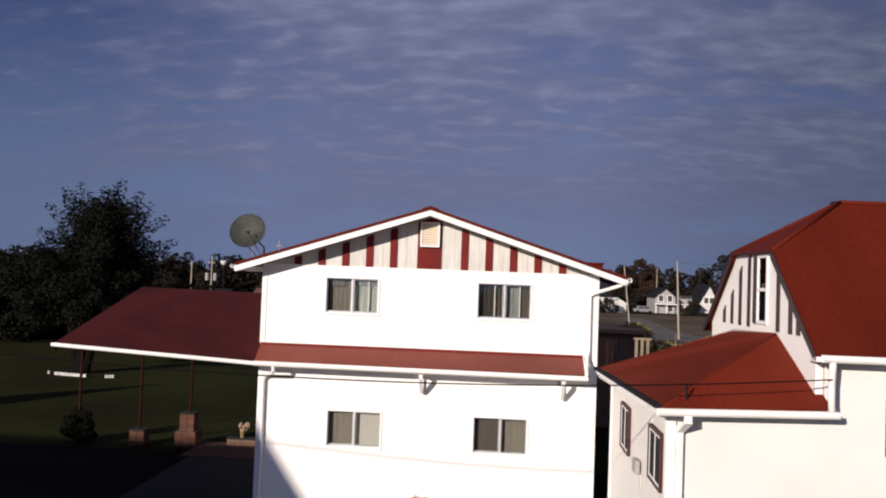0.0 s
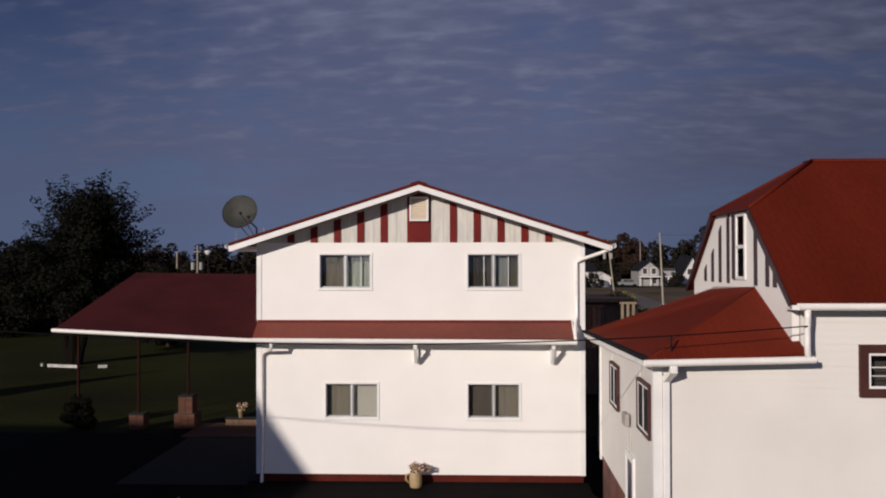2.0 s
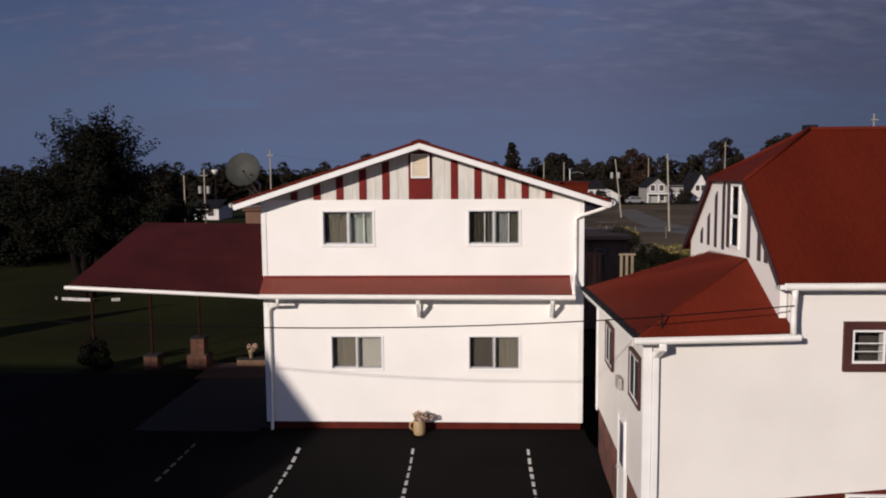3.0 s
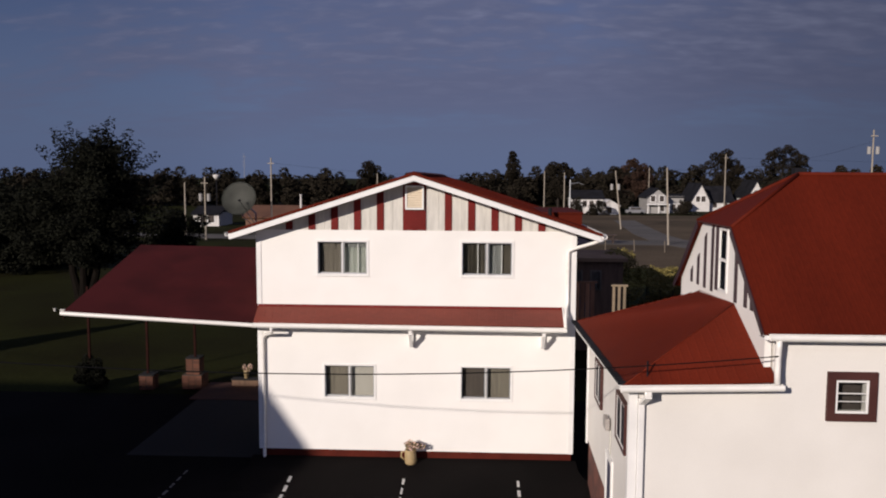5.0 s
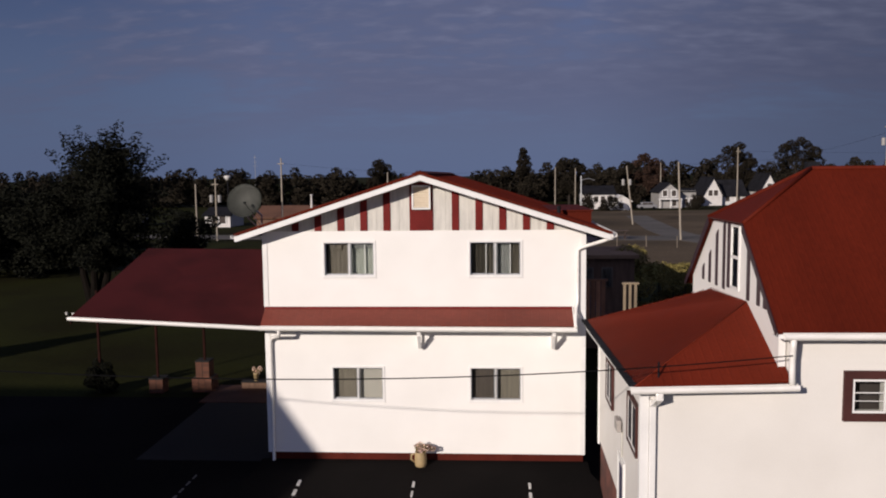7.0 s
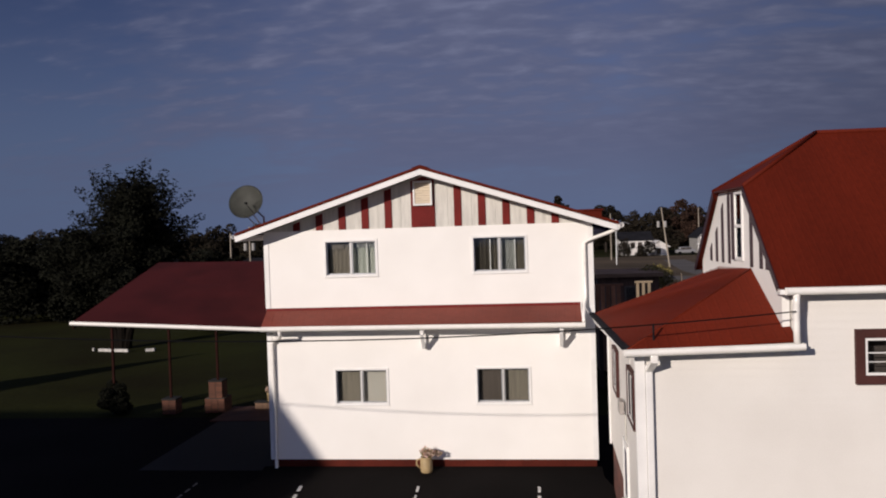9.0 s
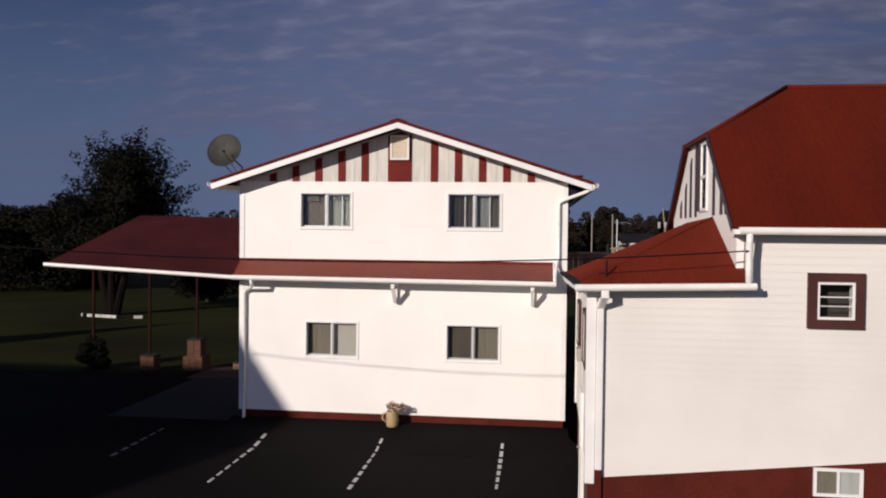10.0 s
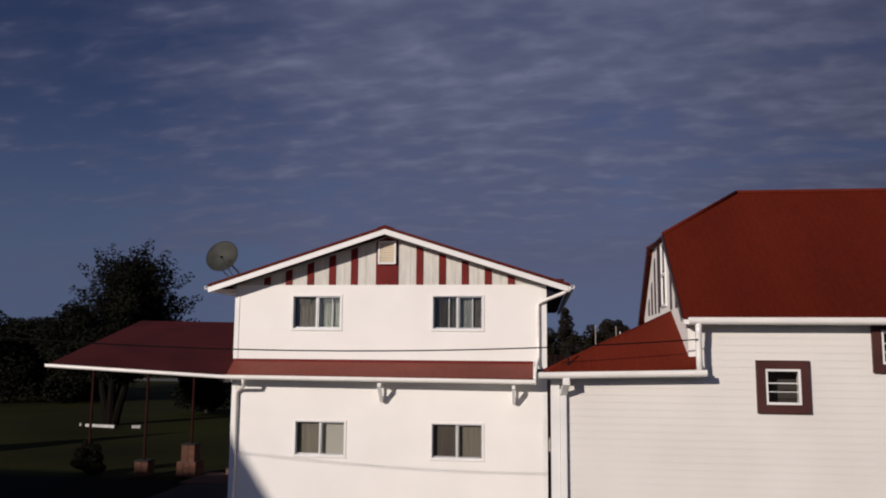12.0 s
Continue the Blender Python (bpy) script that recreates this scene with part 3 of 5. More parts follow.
def slider(x0, x1, z0, z1, cloths, stiles=()):
    """A sliding window in the front wall: casing, sashes, panes and curtains behind."""
    w = part("window", boxes((x0 - 0.034, x0 + 0.015, -0.016, 0.12, z0 - 0.034, z1 + 0.034), (x1 - 0.015, x1 + 0.034, -0.016, 0.12, z0 - 0.034, z1 + 0.034), (x0 + 0.015, x1 - 0.015, -0.016, 0.12, z1 - 0.015, z1 + 0.034), (x0 + 0.015, x1 - 0.015, -0.016, 0.12, z0 - 0.034, z0 + 0.015), bevel=0.004), TRIM, motel, "white framed sliding window")
    xm = (x0 + x1) / 2
    part("mullion", boxes((xm - 0.012, xm + 0.012, 0.02, 0.07, z0 + 0.016, z1 - 0.016)), TRIM, w)
    for a, b, y in ((x0 + 0.016, xm - 0.02, 0.075), (xm + 0.02, x1 - 0.016, 0.035)):
        part("sash", boxes((a, a + 0.022, y, y + 0.03, z0 + 0.016, z1 - 0.016), (b - 0.022, b, y, y + 0.03, z0 + 0.016, z1 - 0.016), (a + 0.022, b - 0.022, y, y + 0.03, z1 - 0.04, z1 - 0.016), (a + 0.022, b - 0.022, y, y + 0.03, z0 + 0.016, z0 + 0.042)), STEEL, w)
        pane = part("pane", boxes((a + 0.02, b - 0.02, y + 0.012, y + 0.018, z0 + 0.04, z1 - 0.038)), GLASS, w)
        pane.visible_shadow = False
    part("sill", boxes((x0 - 0.04, x1 + 0.04, -0.03, -0.017, z0 - 0.046, z0 - 0.026), bevel=0.005), TRIM, w)
    for f in stiles:
        xs = x0 + (x1 - x0) * f
        part("stile", boxes((xs - 0.01, xs + 0.01, 0.105, 0.125, z0 + 0.016, z1 - 0.016)), TRIM, w)
    for a, b, top, low, mat, folds in cloths:
        bm = bmesh.new()
        n = 26
        xa, xb = x0 + (x1 - x0) * a, x0 + (x1 - x0) * b
        if not folds:
            part("blind", boxes((xa, xb, 0.15, 0.155, z0 + (z1 - z0) * low, z0 + (z1 - z0) * top)), mat, w)
            bm.free()
            continue
        row = []
        for i in range(n + 1):
            px = xa + (xb - xa) * i / n
            py = (0.14 if low > 0.5 else 0.175) + 0.008 * math.sin(i * folds)
            row.append((bm.verts.new((px, py, z0 + (z1 - z0) * low)), bm.verts.new((px, py, z0 + (z1 - z0) * top))))
        for (p, q), (r, s) in zip(row, row[1:]):
            bm.faces.new((p, r, s, q))
        bmesh.ops.solidify(bm, geom=bm.faces[:], thickness=0.006)
        part("valance" if low > 0.5 else "curtain", bm, mat, w, smooth=True)
    return w


slider(*WIN[0], [(0.06, 0.49, 1.1, -0.3, DRAPE, 1.3), (0.5, 1.0, 1.1, -0.3, CURTAIN_GREEN, 1.1), (0.1, 0.34, 1.1, 0.76, DRAPE, 1.9), (0.52, 0.98, 1.1, 0.8, DRAPE_GREY, 1.6)], (0.8,))
slider(*WIN[1], [(0.0, 0.31, 1.1, -0.3, DIMCLOTH, 0.9), (0.32, 0.5, 1.1, -0.3, DRAPE, 0.8), (0.51, 0.78, 1.1, -0.3, DRAPE_GREY, 1.2), (0.8, 1.0, 1.1, -0.3, DIMCLOTH, 1.2)], (0.32, 0.79))
slider(*WIN[2], [(0.04, 0.47, 1.1, -0.3, DIMCLOTH, 0.0), (0.53, 1.0, 1.1, -0.3, BLIND, 0.0)])
slider(*WIN[3], [(0.02, 0.47, 1.1, -0.3, DUSK, 0.0), (0.53, 1.0, 1.1, -0.3, DIMCLOTH, 0.0)])
part("room_back", boxes((WL + 0.3, WR - 0.3, 1.4, 1.45, 0.5, 2.98), (WL + 0.3, WR - 0.3, 1.4, 1.45, 3.2, 5.4)), ROOM, motel)

# skirt roof between the storeys
bx0, bx1 = -0.02, 7.13
band = [(bx0, -0.006, 3.86), (bx1, -0.006, 3.86), (bx1, -OVER, 3.53), (bx0, -OVER, 3.53)]
part("skirt_roof", plates((band, 0.03)), ROOF_BAND, motel, "brick red metal skirt roof over the ground floor")
bm = bmesh.new()
ribs(bm, band, (0, -0.45, -0.33), 0.2, 0.004, 0.012)
part("skirt_seams", bm, ROOF_BAND, motel)
part("skirt_flashing", plates((((bx0, -0.03, 3.845), (bx1, -0.03, 3.845), (bx1, -0.012, 3.9), (bx0, -0.012, 3.9)), 0.008)), STRIPE, motel)
part("skirt_soffit", boxes((bx0, bx1, -OVER + 0.01, -0.003, 3.44, 3.46)), TRIM, motel)
part("skirt_end", plates((((bx1 + 0.012, -0.004, 3.9), (bx1 + 0.012, -OVER, 3.56), (bx1 + 0.012, -OVER, 3.44), (bx1 + 0.012, -0.004, 3.44)), 0.02)), TRIM, motel)


def gutter(bm, p, q, out, r=0.055):
    """A half-round gutter from p to q, opening upward; out points away from the eave."""
    p, q, o = Vector(p), Vector(q), Vector(out).normalized()
    up = Vector((0, 0, 1))
    front = [(r * 1.08 * math.cos(radians(k)), r * 1.02 * math.sin(radians(k))) for k in range(-65, 46, 11)]
    prof = [(-r, r * 0.9), (-r, -r * 0.5), (-r * 0.5, -r)] + front + [(r * 0.86, r * 0.95), (r * 0.6, r * 0.95), (r * 0.76, r * 0.1), (r * 0.5, -r * 0.7), (-r * 0.4, -r * 0.8), (-r * 0.8, -r * 0.4), (-r * 0.8, r * 0.9)]
    a = [bm.verts.new(p + o * u + up * w) for u, w in prof]
    b = [bm.verts.new(q + o * u + up * w) for u, w in prof]
    for i in range(len(prof)):
        j = (i + 1) % len(prof)
        bm.faces.new((a[i], a[j], b[j], b[i]))
    bm.faces.new(a), bm.faces.new(b[::-1])
    return bm


bm = bmesh.new()
gutter(bm, (bx0, -OVER - 0.06, 3.48), (bx1 + 0.05, -OVER - 0.06, 3.45), (0, -1, 0))
part("gutter", bm, GUTTER, motel, "white metal gutter along the skirt roof")
bm = bmesh.new()
gutter(bm, (PX + 4.3, -OVER, EZ - 0.07), (PX + 4.3, DEEP, EZ - 0.07), (1, 0, 0))
part("gutter", bm, GUTTER, motel)
bm = bmesh.new()
gutter(bm, (PX - 4.3, -OVER, EZ - 0.07), (PX - 4.3, DEEP, EZ - 0.07), (-1, 0, 0), 0.045)
part("gutter", bm, GUTTER, motel)
part("downpipe", tubes(([(7.96, -0.42, 5.62), (7.96, -0.42, 5.52), (7.78, -0.3, 5.43), (7.34, -0.08, 5.27), (7.24, -0.05, 5.2), (7.24, -0.05, 4.6), (7.24, -0.05, 4.0), (7.2, -0.12, 3.85), (7.16, -0.4, 3.6), (7.16, -0.47, 3.5)], 0.04, 0.04, 10)), GUTTER, motel, "white bent downpipe from the upper eave", smooth=True)
part("downpipe", tubes(([(0.42, -0.5, 3.42), (0.42, -0.48, 3.33), (0.36, -0.3, 3.26), (0.16, -0.1, 3.18), (0.1, -0.06, 3.08), (0.1, -0.06, 1.5), (0.1, -0.06, 0.25), (0.1, -0.14, 0.08)], 0.04, 0.04, 10)), GUTTER, motel, "white downpipe at the wall corner", smooth=True)
part("outlet", tubes(([(0.42, -0.5, 3.46), (0.42, -0.5, 3.38)], 0.05, 0.045, 10)), GUTTER, motel)
for bxx in (3.62, 6.68):
    br = bmesh.new()
    box(br, bxx - 0.045, bxx + 0.045, -0.09, -0.003, 2.94, 3.43)
    box(br, bxx - 0.045, bxx + 0.045, -0.44, -0.092, 3.34, 3.43)
    slab(br, [(bxx - 0.035, -0.4, 3.34), (bxx + 0.035, -0.4, 3.34), (bxx + 0.035, -0.09, 2.98), (bxx - 0.035, -0.09, 2.98)], 0.07)
    part("bracket", br, TRIM, motel, "white timber bracket")
part("corner_board", boxes((WL - 0.012, WL + 0.1, -0.014, -0.002, 0.4, 3.42), (WL - 0.012, WL + 0.1, -0.014, -0.002, 3.9, 5.6)), TRIM, motel)
part("corner_board", boxes((WR - 0.1, WR + 0.012, -0.014, -0.002, 0.4, 5.55)), TRIM, motel)
part("roof_vent", tubes(([(7.0, 2.2, 5.85), (7.0, 2.2, 6.12)], 0.05, 0.05, 10)), CHARCOAL, motel, "short dark roof vent pipe")

dormer = part("roof_dormer", boxes((6.5, 7.86, 2.5, 6.0, 5.6, 5.96)), ROOF_MAIN, motel, "low red box dormer on the east slope")
part("dormer_cap", boxes((6.48, 7.9, 2.46, 6.04, 5.96, 6.0)), ROOF_MAIN, dormer)

# satellite dish on the west eave
dish = thing("satellite_dish", -0.3, 0.3, 5.7, "large grey satellite dish on the roof edge", "satellite dish")
bm = bmesh.new()
DM = Matrix.Translation((-0.45, 0.15, 6.36)) @ Matrix.Rotation(radians(-6), 4, "Z") @ Matrix.Rotation(radians(74), 4, "X")
rings = []
for i in range(7):
    r = 0.40 * i / 6
    rings.append([bm.verts.new((r * 1.06 * math.cos(2 * math.pi * k / 28), r * math.sin(2 * math.pi * k / 28), 0.55 * r * r)) for k in range(28)] if i else [bm.verts.new((0, 0, 0))])
for k in range(28):
    bm.faces.new((rings[0][0], rings[1][k], rings[1][(k + 1) % 28]))
for a, b in zip(rings[1:], rings[2:]):
    for k in range(28):
        bm.faces.new((a[k], b[k], b[(k + 1) % 28], a[(k + 1) % 28]))
bmesh.ops.solidify(bm, geom=bm.faces[:], thickness=0.012)
bm.transform(DM)
part("reflector", bm, DISH, dish, "shallow grey bowl", smooth=True)
hub = DM @ Vector((0, 0, -0.05))
part("mast", tubes(([(-0.16, 0.42, 5.66), (-0.16, 0.42, 6.02), hub], 0.025, 0.022, 10)), STEEL, dish, smooth=True)
part("feed_arm", tubes(([DM @ Vector((0.24, -0.3, 0.06)), DM @ Vector((0.2, -0.24, 0.2)), DM @ Vector((0.1, -0.1, 0.3))], 0.008, 0.007, 8)), CHARCOAL, dish)
part("feed_horn", tubes(([DM @ Vector((0.1, -0.11, 0.31)), DM @ Vector((0.09, -0.09, 0.23))], 0.02, 0.03, 10)), CHARCOAL, dish)
part("strut", tubes(([(-0.1, 0.3, 5.7), DM @ Vector((0.2, -0.3, 0.06))], 0.012, 0.012, 6)), STEEL, dish)
part("strut", tubes(([(-0.24, 0.5, 5.68), DM @ Vector((0.0, -0.3, 0.04))], 0.012, 0.012, 6)), STEEL, dish)
part("foot", boxes((-0.26, -0.06, 0.34, 0.5, 5.6, 5.68)), STEEL, dish)

# ---- canopy at the west side ----
canopy = thing("drive_through_canopy", -2.5, 3, 0, "dark maroon roofed drive-through canopy on posts", "canopy")
CL = -4.5
ct = [(-0.035, -OVER, 3.52), (CL, -OVER, 3.74), (CL - 0.05, 4.0, 4.92), (-0.035, 4.0, 4.86)]
cb = [(-0.035, 4.0, 4.86), (CL - 0.05, 4.0, 4.92), (CL - 2.6, 8.4, 3.45), (-0.035, 8.4, 3.6)]
part("roof", plates((ct, 0.06)), ROOF_CANOPY, canopy, "dark maroon front roof slope")
part("rear_roof", plates(((cb[0], cb[1], cb[2]), 0.06), ((cb[0], cb[2], cb[3]), 0.06)), ROOF_CANOPY, canopy)
bm = bmesh.new()
gutter(bm, (-0.03, -OVER - 0.06, 3.48), (CL - 0.03, -OVER - 0.06, 3.70), (0, -1, 0), 0.045)
part("gutter", bm, GUTTER, canopy, "white metal gutter along the canopy eave")
part("soffit", plates((((-0.04, -OVER + 0.02, 3.43), (CL + 0.02, -OVER + 0.02, 3.64), (CL + 0.02, 8.2, 3.62), (-0.04, 8.2, 3.5)), 0.02)), POST, canopy)
part("side_fascia", plates((((CL - 0.02, -OVER, 3.7), (CL - 0.07, 4.0, 4.88), (CL - 0.07, 4.0, 4.72), (CL - 0.02, -OVER, 3.56)), 0.03)), POST, canopy)
part("beam", boxes((-6.7, -0.04, 6.75, 6.9, 3.3, 3.44)), POST, canopy)
for px, py, ph in ((-4.05, 6.75, 1.0), (-5.55, 6.55, 0.5), (-7.5, 6.6, 0.0)):
    part("post", boxes((px - 0.035, px + 0.035, py - 0.035, py + 0.035, ph, 3.32), bevel=0.008), POST, canopy, "brown painted square post")


def brick_pier(name, x, y, w, h, label, foot=0.0):
    t = thing(name, x, y, 0.0, label, "brick pier", "brick piers")
    core = bmesh.new()
    box(core, x - w / 2 + 0.012, x + w / 2 - 0.012, y - w / 2 + 0.012, y + w / 2 - 0.012, 0, h - 0.05)
    if foot:
        box(core, x - w / 2 - foot + 0.012, x + w / 2 + foot - 0.012, y - w / 2 - foot + 0.012, y + w / 2 + foot - 0.012, 0, 0.47)
    part("core", core, MORTAR, t)
    me = mesh_from(boxes((-0.1, 0.1, -0.045, 0.045, 0.0, 0.066), bevel=0.006), "brick", BRICK)
    z = 0.0
    while z < h - 0.07:
        half = w / 2 + (foot if z < 0.45 and foot else 0)
        n = max(2, round(2 * half / 0.215))
        for side in range(4):
            for i in range(n):
                off = -half + (i + 0.5) * 2 * half / n
                b = new("brick", me)
                b.parent = t
                d = half - 0.045
                pos = ((off, -d), (d, off), (off, d), (-d, off))[side]
                b.matrix_basis = Matrix.Translation((pos[0], pos[1], z)) @ Matrix.Rotation(radians(90 * side), 4, "Z") @ Matrix.Diagonal(((2 * half / n - 0.012) / 0.2, 1, 1, 1))
        z += 0.076
    part("cap", boxes((x - w / 2 - 0.012, x + w / 2 + 0.012, y - w / 2 - 0.012, y + w / 2 + 0.012, h - 0.05, h), bevel=0.01), CONCRETE, t)
    return t


brick_pier("brick_pier", -4.08, 6.8, 0.45, 1.02, "tall brown brick pier with stepped foot under a post", 0.1)
brick_pier("brick_pier", -5.53, 6.55, 0.46, 0.5, "low brown brick pier under a canopy post")
shrub = thing("shrub", -7.45, 6.45, 0.0, "dark upright shrub at the foot of a post", "shrub")
part("foliage", leaf_cloud(bmesh.new(), [((-7.45 + 0.24 * math.cos(2.1 * i), 6.45 + 0.22 * math.sin(2.1 * i), 0.2 + 0.1 * i), (0.34 - 0.025 * i, 0.34 - 0.025 * i, 0.2)) for i in range(8)], 7000, 0.08, 88), LEAF, shrub)
part("stems", tubes(*[([(-7.45, 6.45, -0.05), (-7.45 + 0.2 * math.cos(2.1 * i), 6.45 + 0.2 * math.sin(2.1 * i), 0.85)], 0.025, 0.008, 5) for i in range(5)]), BARK, shrub)
steps = thing("planter_wall", -2.3, 7.0, 0.0, "low brown timber planter wall beside the pavement", "planter")
part("wall_body", boxes((-2.9, -1.9, 6.9, 7.15, 0.0, 0.22)), SHEDWOOD, steps)
part("coping", boxes((-2.93, -1.87, 6.87, 7.18, 0.22, 0.26), bevel=0.01), CONCRETE, steps)


def flower_pot(name, x, y, z, r, h, label, seed, jug=False):
    t = thing(name, x, y, z, label, "flower pot")
    bm = bmesh.new()
    if jug:
        prof = [(r * 0.82, z), (r * 0.95, z + 0.03), (r, z + h * 0.3), (r * 0.97, z + h * 0.75), (r * 0.86, z + h * 0.92), (r * 0.95, z + h), (r * 0.85, z + h), (r * 0.78, z + h * 0.88)]
    else:
        prof = [(r * 0.7, z), (r * 0.9, z + h * 0.8), (r, z + h * 0.82), (r, z + h), (r * 0.88, z + h), (r * 0.85, z + h * 0.85)]
    lathe(bm, x, y, prof)
    part("pot", bm, CLAY, t, "straw coloured pot", smooth=True)
    if jug:
        part("pot_handle", tubes(([(x - r * 0.9, y - 0.02, z + h * 0.86), (x - r * 1.5, y - 0.02, z + h * 0.8), (x - r * 1.55, y - 0.02, z + h * 0.5), (x - r * 0.98, y - 0.02, z + h * 0.28)], 0.022, 0.022, 8)), CLAY, t, smooth=True)
    part("soil", lathe(bmesh.new(), x, y, [(r * 0.8, z + h * 0.84), (r * 0.8, z + h * 0.9)], 16), SOIL, t)
    blobs = [((x + random.Random(seed + i).uniform(-1.0, 2.0) * r, y + random.Random(seed + i + 9).uniform(-0.5, 0.8) * r, z + h + random.Random(seed + i + 30).uniform(0.0, 0.17)), (r * 0.5, r * 0.5, r * 0.42)) for i in range(14)]
    part("foliage", leaf_cloud(bmesh.new(), blobs, 520, 0.055, seed), LEAF_HEDGE, t)
    part("flowers", leaf_cloud(bmesh.new(), [(c, (q[0] * 1.15, q[1] * 1.15, q[2] * 1.25)) for c, q in blobs], 560, 0.055, seed + 1), PETAL, t)
    return t


flower_pot("flower_pot", 3.62, -0.3, 0.2, 0.14, 0.35, "straw coloured clay jug planted with pink flowers", 3, True)
flower_pot("flower_pot", -2.45, 7.02, 0.26, 0.09, 0.26, "small clay pot of pale flowers on a low wall", 21)


# ---- red roofed inn on the east side ----
inn = thing("inn_building", 12, -4, 0, "white clapboard inn with steep red metal roof", "building")
FY, GX, AX, AB = -6.55, 9.55, 7.475, -1.0       # front wall, gable wall, annex west wall, annex back wall
IE = 24.0
RZ, RY, EAVE, EY = 6.97, -4.05, 4.66, -6.77


def base_z(x):
    return 1.18 + 0.1 * (x - 7.6)


SW = [(10.46, 10.945, 3.44, 3.945), (12.04, 12.53, 4.02, 4.5)]
WW = [(-6.24, -5.38, 2.66, 3.38), (-3.42, -2.58, 2.54, 3.28)]
bm = bmesh.new()
holed_wall(bm, "y", FY + 0.02, 0.16, AX + 0.02, GX, 1.15, 3.82, [])
holed_wall(bm, "y", FY + 0.02, 0.16, GX, IE, 1.15, 4.6, SW)
part("front_wall", bm, CLAP, inn)
bm = bmesh.new()
holed_wall(bm, "x", AX + 0.02, 0.16, FY + 0.19, AB, 1.15, 3.72, WW)
part("west_wall", bm, CLAP, inn)
part("annex_back_wall", boxes((AX + 0.19, GX, AB - 0.16, AB, 0.0, 3.65)), WHITE, inn)
part("back_wall", boxes((GX, IE, -1.7, -1.54, 0.0, 4.6)), WHITE, inn)
part("east_wall", boxes((IE, IE + 0.16, FY, -1.54, 0.0, 4.6)), WHITE, inn)
bm = bmesh.new()
slab(bm, [(AX + 0.02, FY - 0.012, 0), (IE, FY - 0.012, 0), (IE, FY - 0.012, base_z(IE)), (AX + 0.02, FY - 0.012, base_z(AX))], 0.12)
part("foundation", bm, BASE, inn, "brown red painted foundation wall")
part("foundation", boxes((AX + 0.05, AX + 0.17, FY + 0.18, AB - 0.02, 0, 1.16)), FOUND, inn, "worn brick red foundation")


def clapboards(axis, at, u0, u1, z0, z1, holes, parent, pitch=0.104):
    """Overlapping tapered boards, each a piece of its own, broken at the openings."""
    z = z0
    while z < z1 - 0.02:
        top = min(z + pitch + 0.006, z1)
        cuts = [(u0, u1)]
        for h0, h1, h2, h3 in holes:
            if z + pitch > h2 - 0.1 and z < h3 + 0.1:
                cuts = [c for a, b in cuts for c in ((a, max(a, min(b, h0 - 0.02))), (min(b, max(a, h1 + 0.02)), b)) if c[1] - c[0] > 0.03]
        for a, b in cuts:
            bm = bmesh.new()
            zl = z
            prof = [(0.0, zl), (-0.0125, zl), (-0.006, top), (0.0, top)]
            ends = []
            for u in (a, b):
                ends.append([bm.verts.new((u, at + d, q) if axis == "y" else (at + d, u, q)) for d, q in prof])
            for i in range(4):
                j = (i + 1) % 4
                bm.faces.new((ends[0][i], ends[0][j], ends[1][j], ends[1][i]))
            bm.faces.new(ends[0]), bm.faces.new(ends[1][::-1])
            part("siding_board", bm, CLAP, parent)
        z += pitch


clapboards("y", FY + 0.02, AX + 0.1, IE, 1.15, 3.75, SW, inn)
clapboards("y", FY + 0.02, GX + 0.14, IE, 3.75, 4.58, SW, inn)
clapboards("x", AX + 0.02, FY + 0.1, AB, 1.16, 3.7, WW, inn)
part("corner_board", boxes((AX - 0.03, AX + 0.1, FY - 0.03, FY + 0.1, 1.1, 3.79), bevel=0.006), TRIM, inn)
part("corner_board", boxes((AX - 0.02, AX + 0.02, AB - 0.1, AB, 1.05, 3.7)), TRIM, inn)


def cased_window(axis, at, u0, u1, z0, z1, parent, casing, bars, name="window", label=""):
    """A small window: broad casing, white sash, glass and bars. Built facing -y, then turned for a west wall."""
    def place(*bs):
        bm = boxes(*bs, bevel=0.0)
        if axis == "x":
            bm.transform(Matrix(((0, 1, 0, at), (1, 0, 0, 0), (0, 0, 1, 0), (0, 0, 0, 1))))
        else:
            bm.transform(Matrix.Translation((0, at, 0)))
        return bm
    c = casing
    w = part(name, place((u0 - c, u0, -0.045, 0.03, z0 - c, z1 + c), (u1, u1 + c, -0.045, 0.03, z0 - c, z1 + c), (u0, u1, -0.045, 0.03, z1, z1 + c), (u0, u1, -0.045, 0.03, z0 - c, z0)), PURPLE, parent, label)
    s = 0.036
    part("sash", place((u0 + 0.002, u0 + s, -0.03, -0.012, z0 + 0.002, z1 - 0.002), (u1 - s, u1 - 0.002, -0.03, -0.012, z0 + 0.002, z1 - 0.002), (u0 + s, u1 - s, -0.03, -0.012, z1 - s, z1 - 0.002), (u0 + s, u1 - s, -0.03, -0.012, z0 + 0.002, z0 + s)), TRIM, w, "white sash")
    for b in bars:
        part("glazing_bar", place(b), TRIM, w)
    if axis == "x":
        # opaque dark sheet in place of glass, so no pale sky reflection shows
        part("insect_screen", place((u0 + s, u1 - s, -0.022, -0.017, z0 + s, z1 - s)), DARKPANE, w, "dark sheet in place of glass")
    else:
        pane = part("pane", place((u0 + s, u1 - s, -0.022, -0.017, z0 + s, z1 - s)), GLASS, w)
        pane.visible_shadow = False
    part("dark_backing", place((u0 - 0.05, u1 + 0.05, 0.3, 0.32, z0 - 0.05, z1 + 0.05)), ROOM, w)
    return w


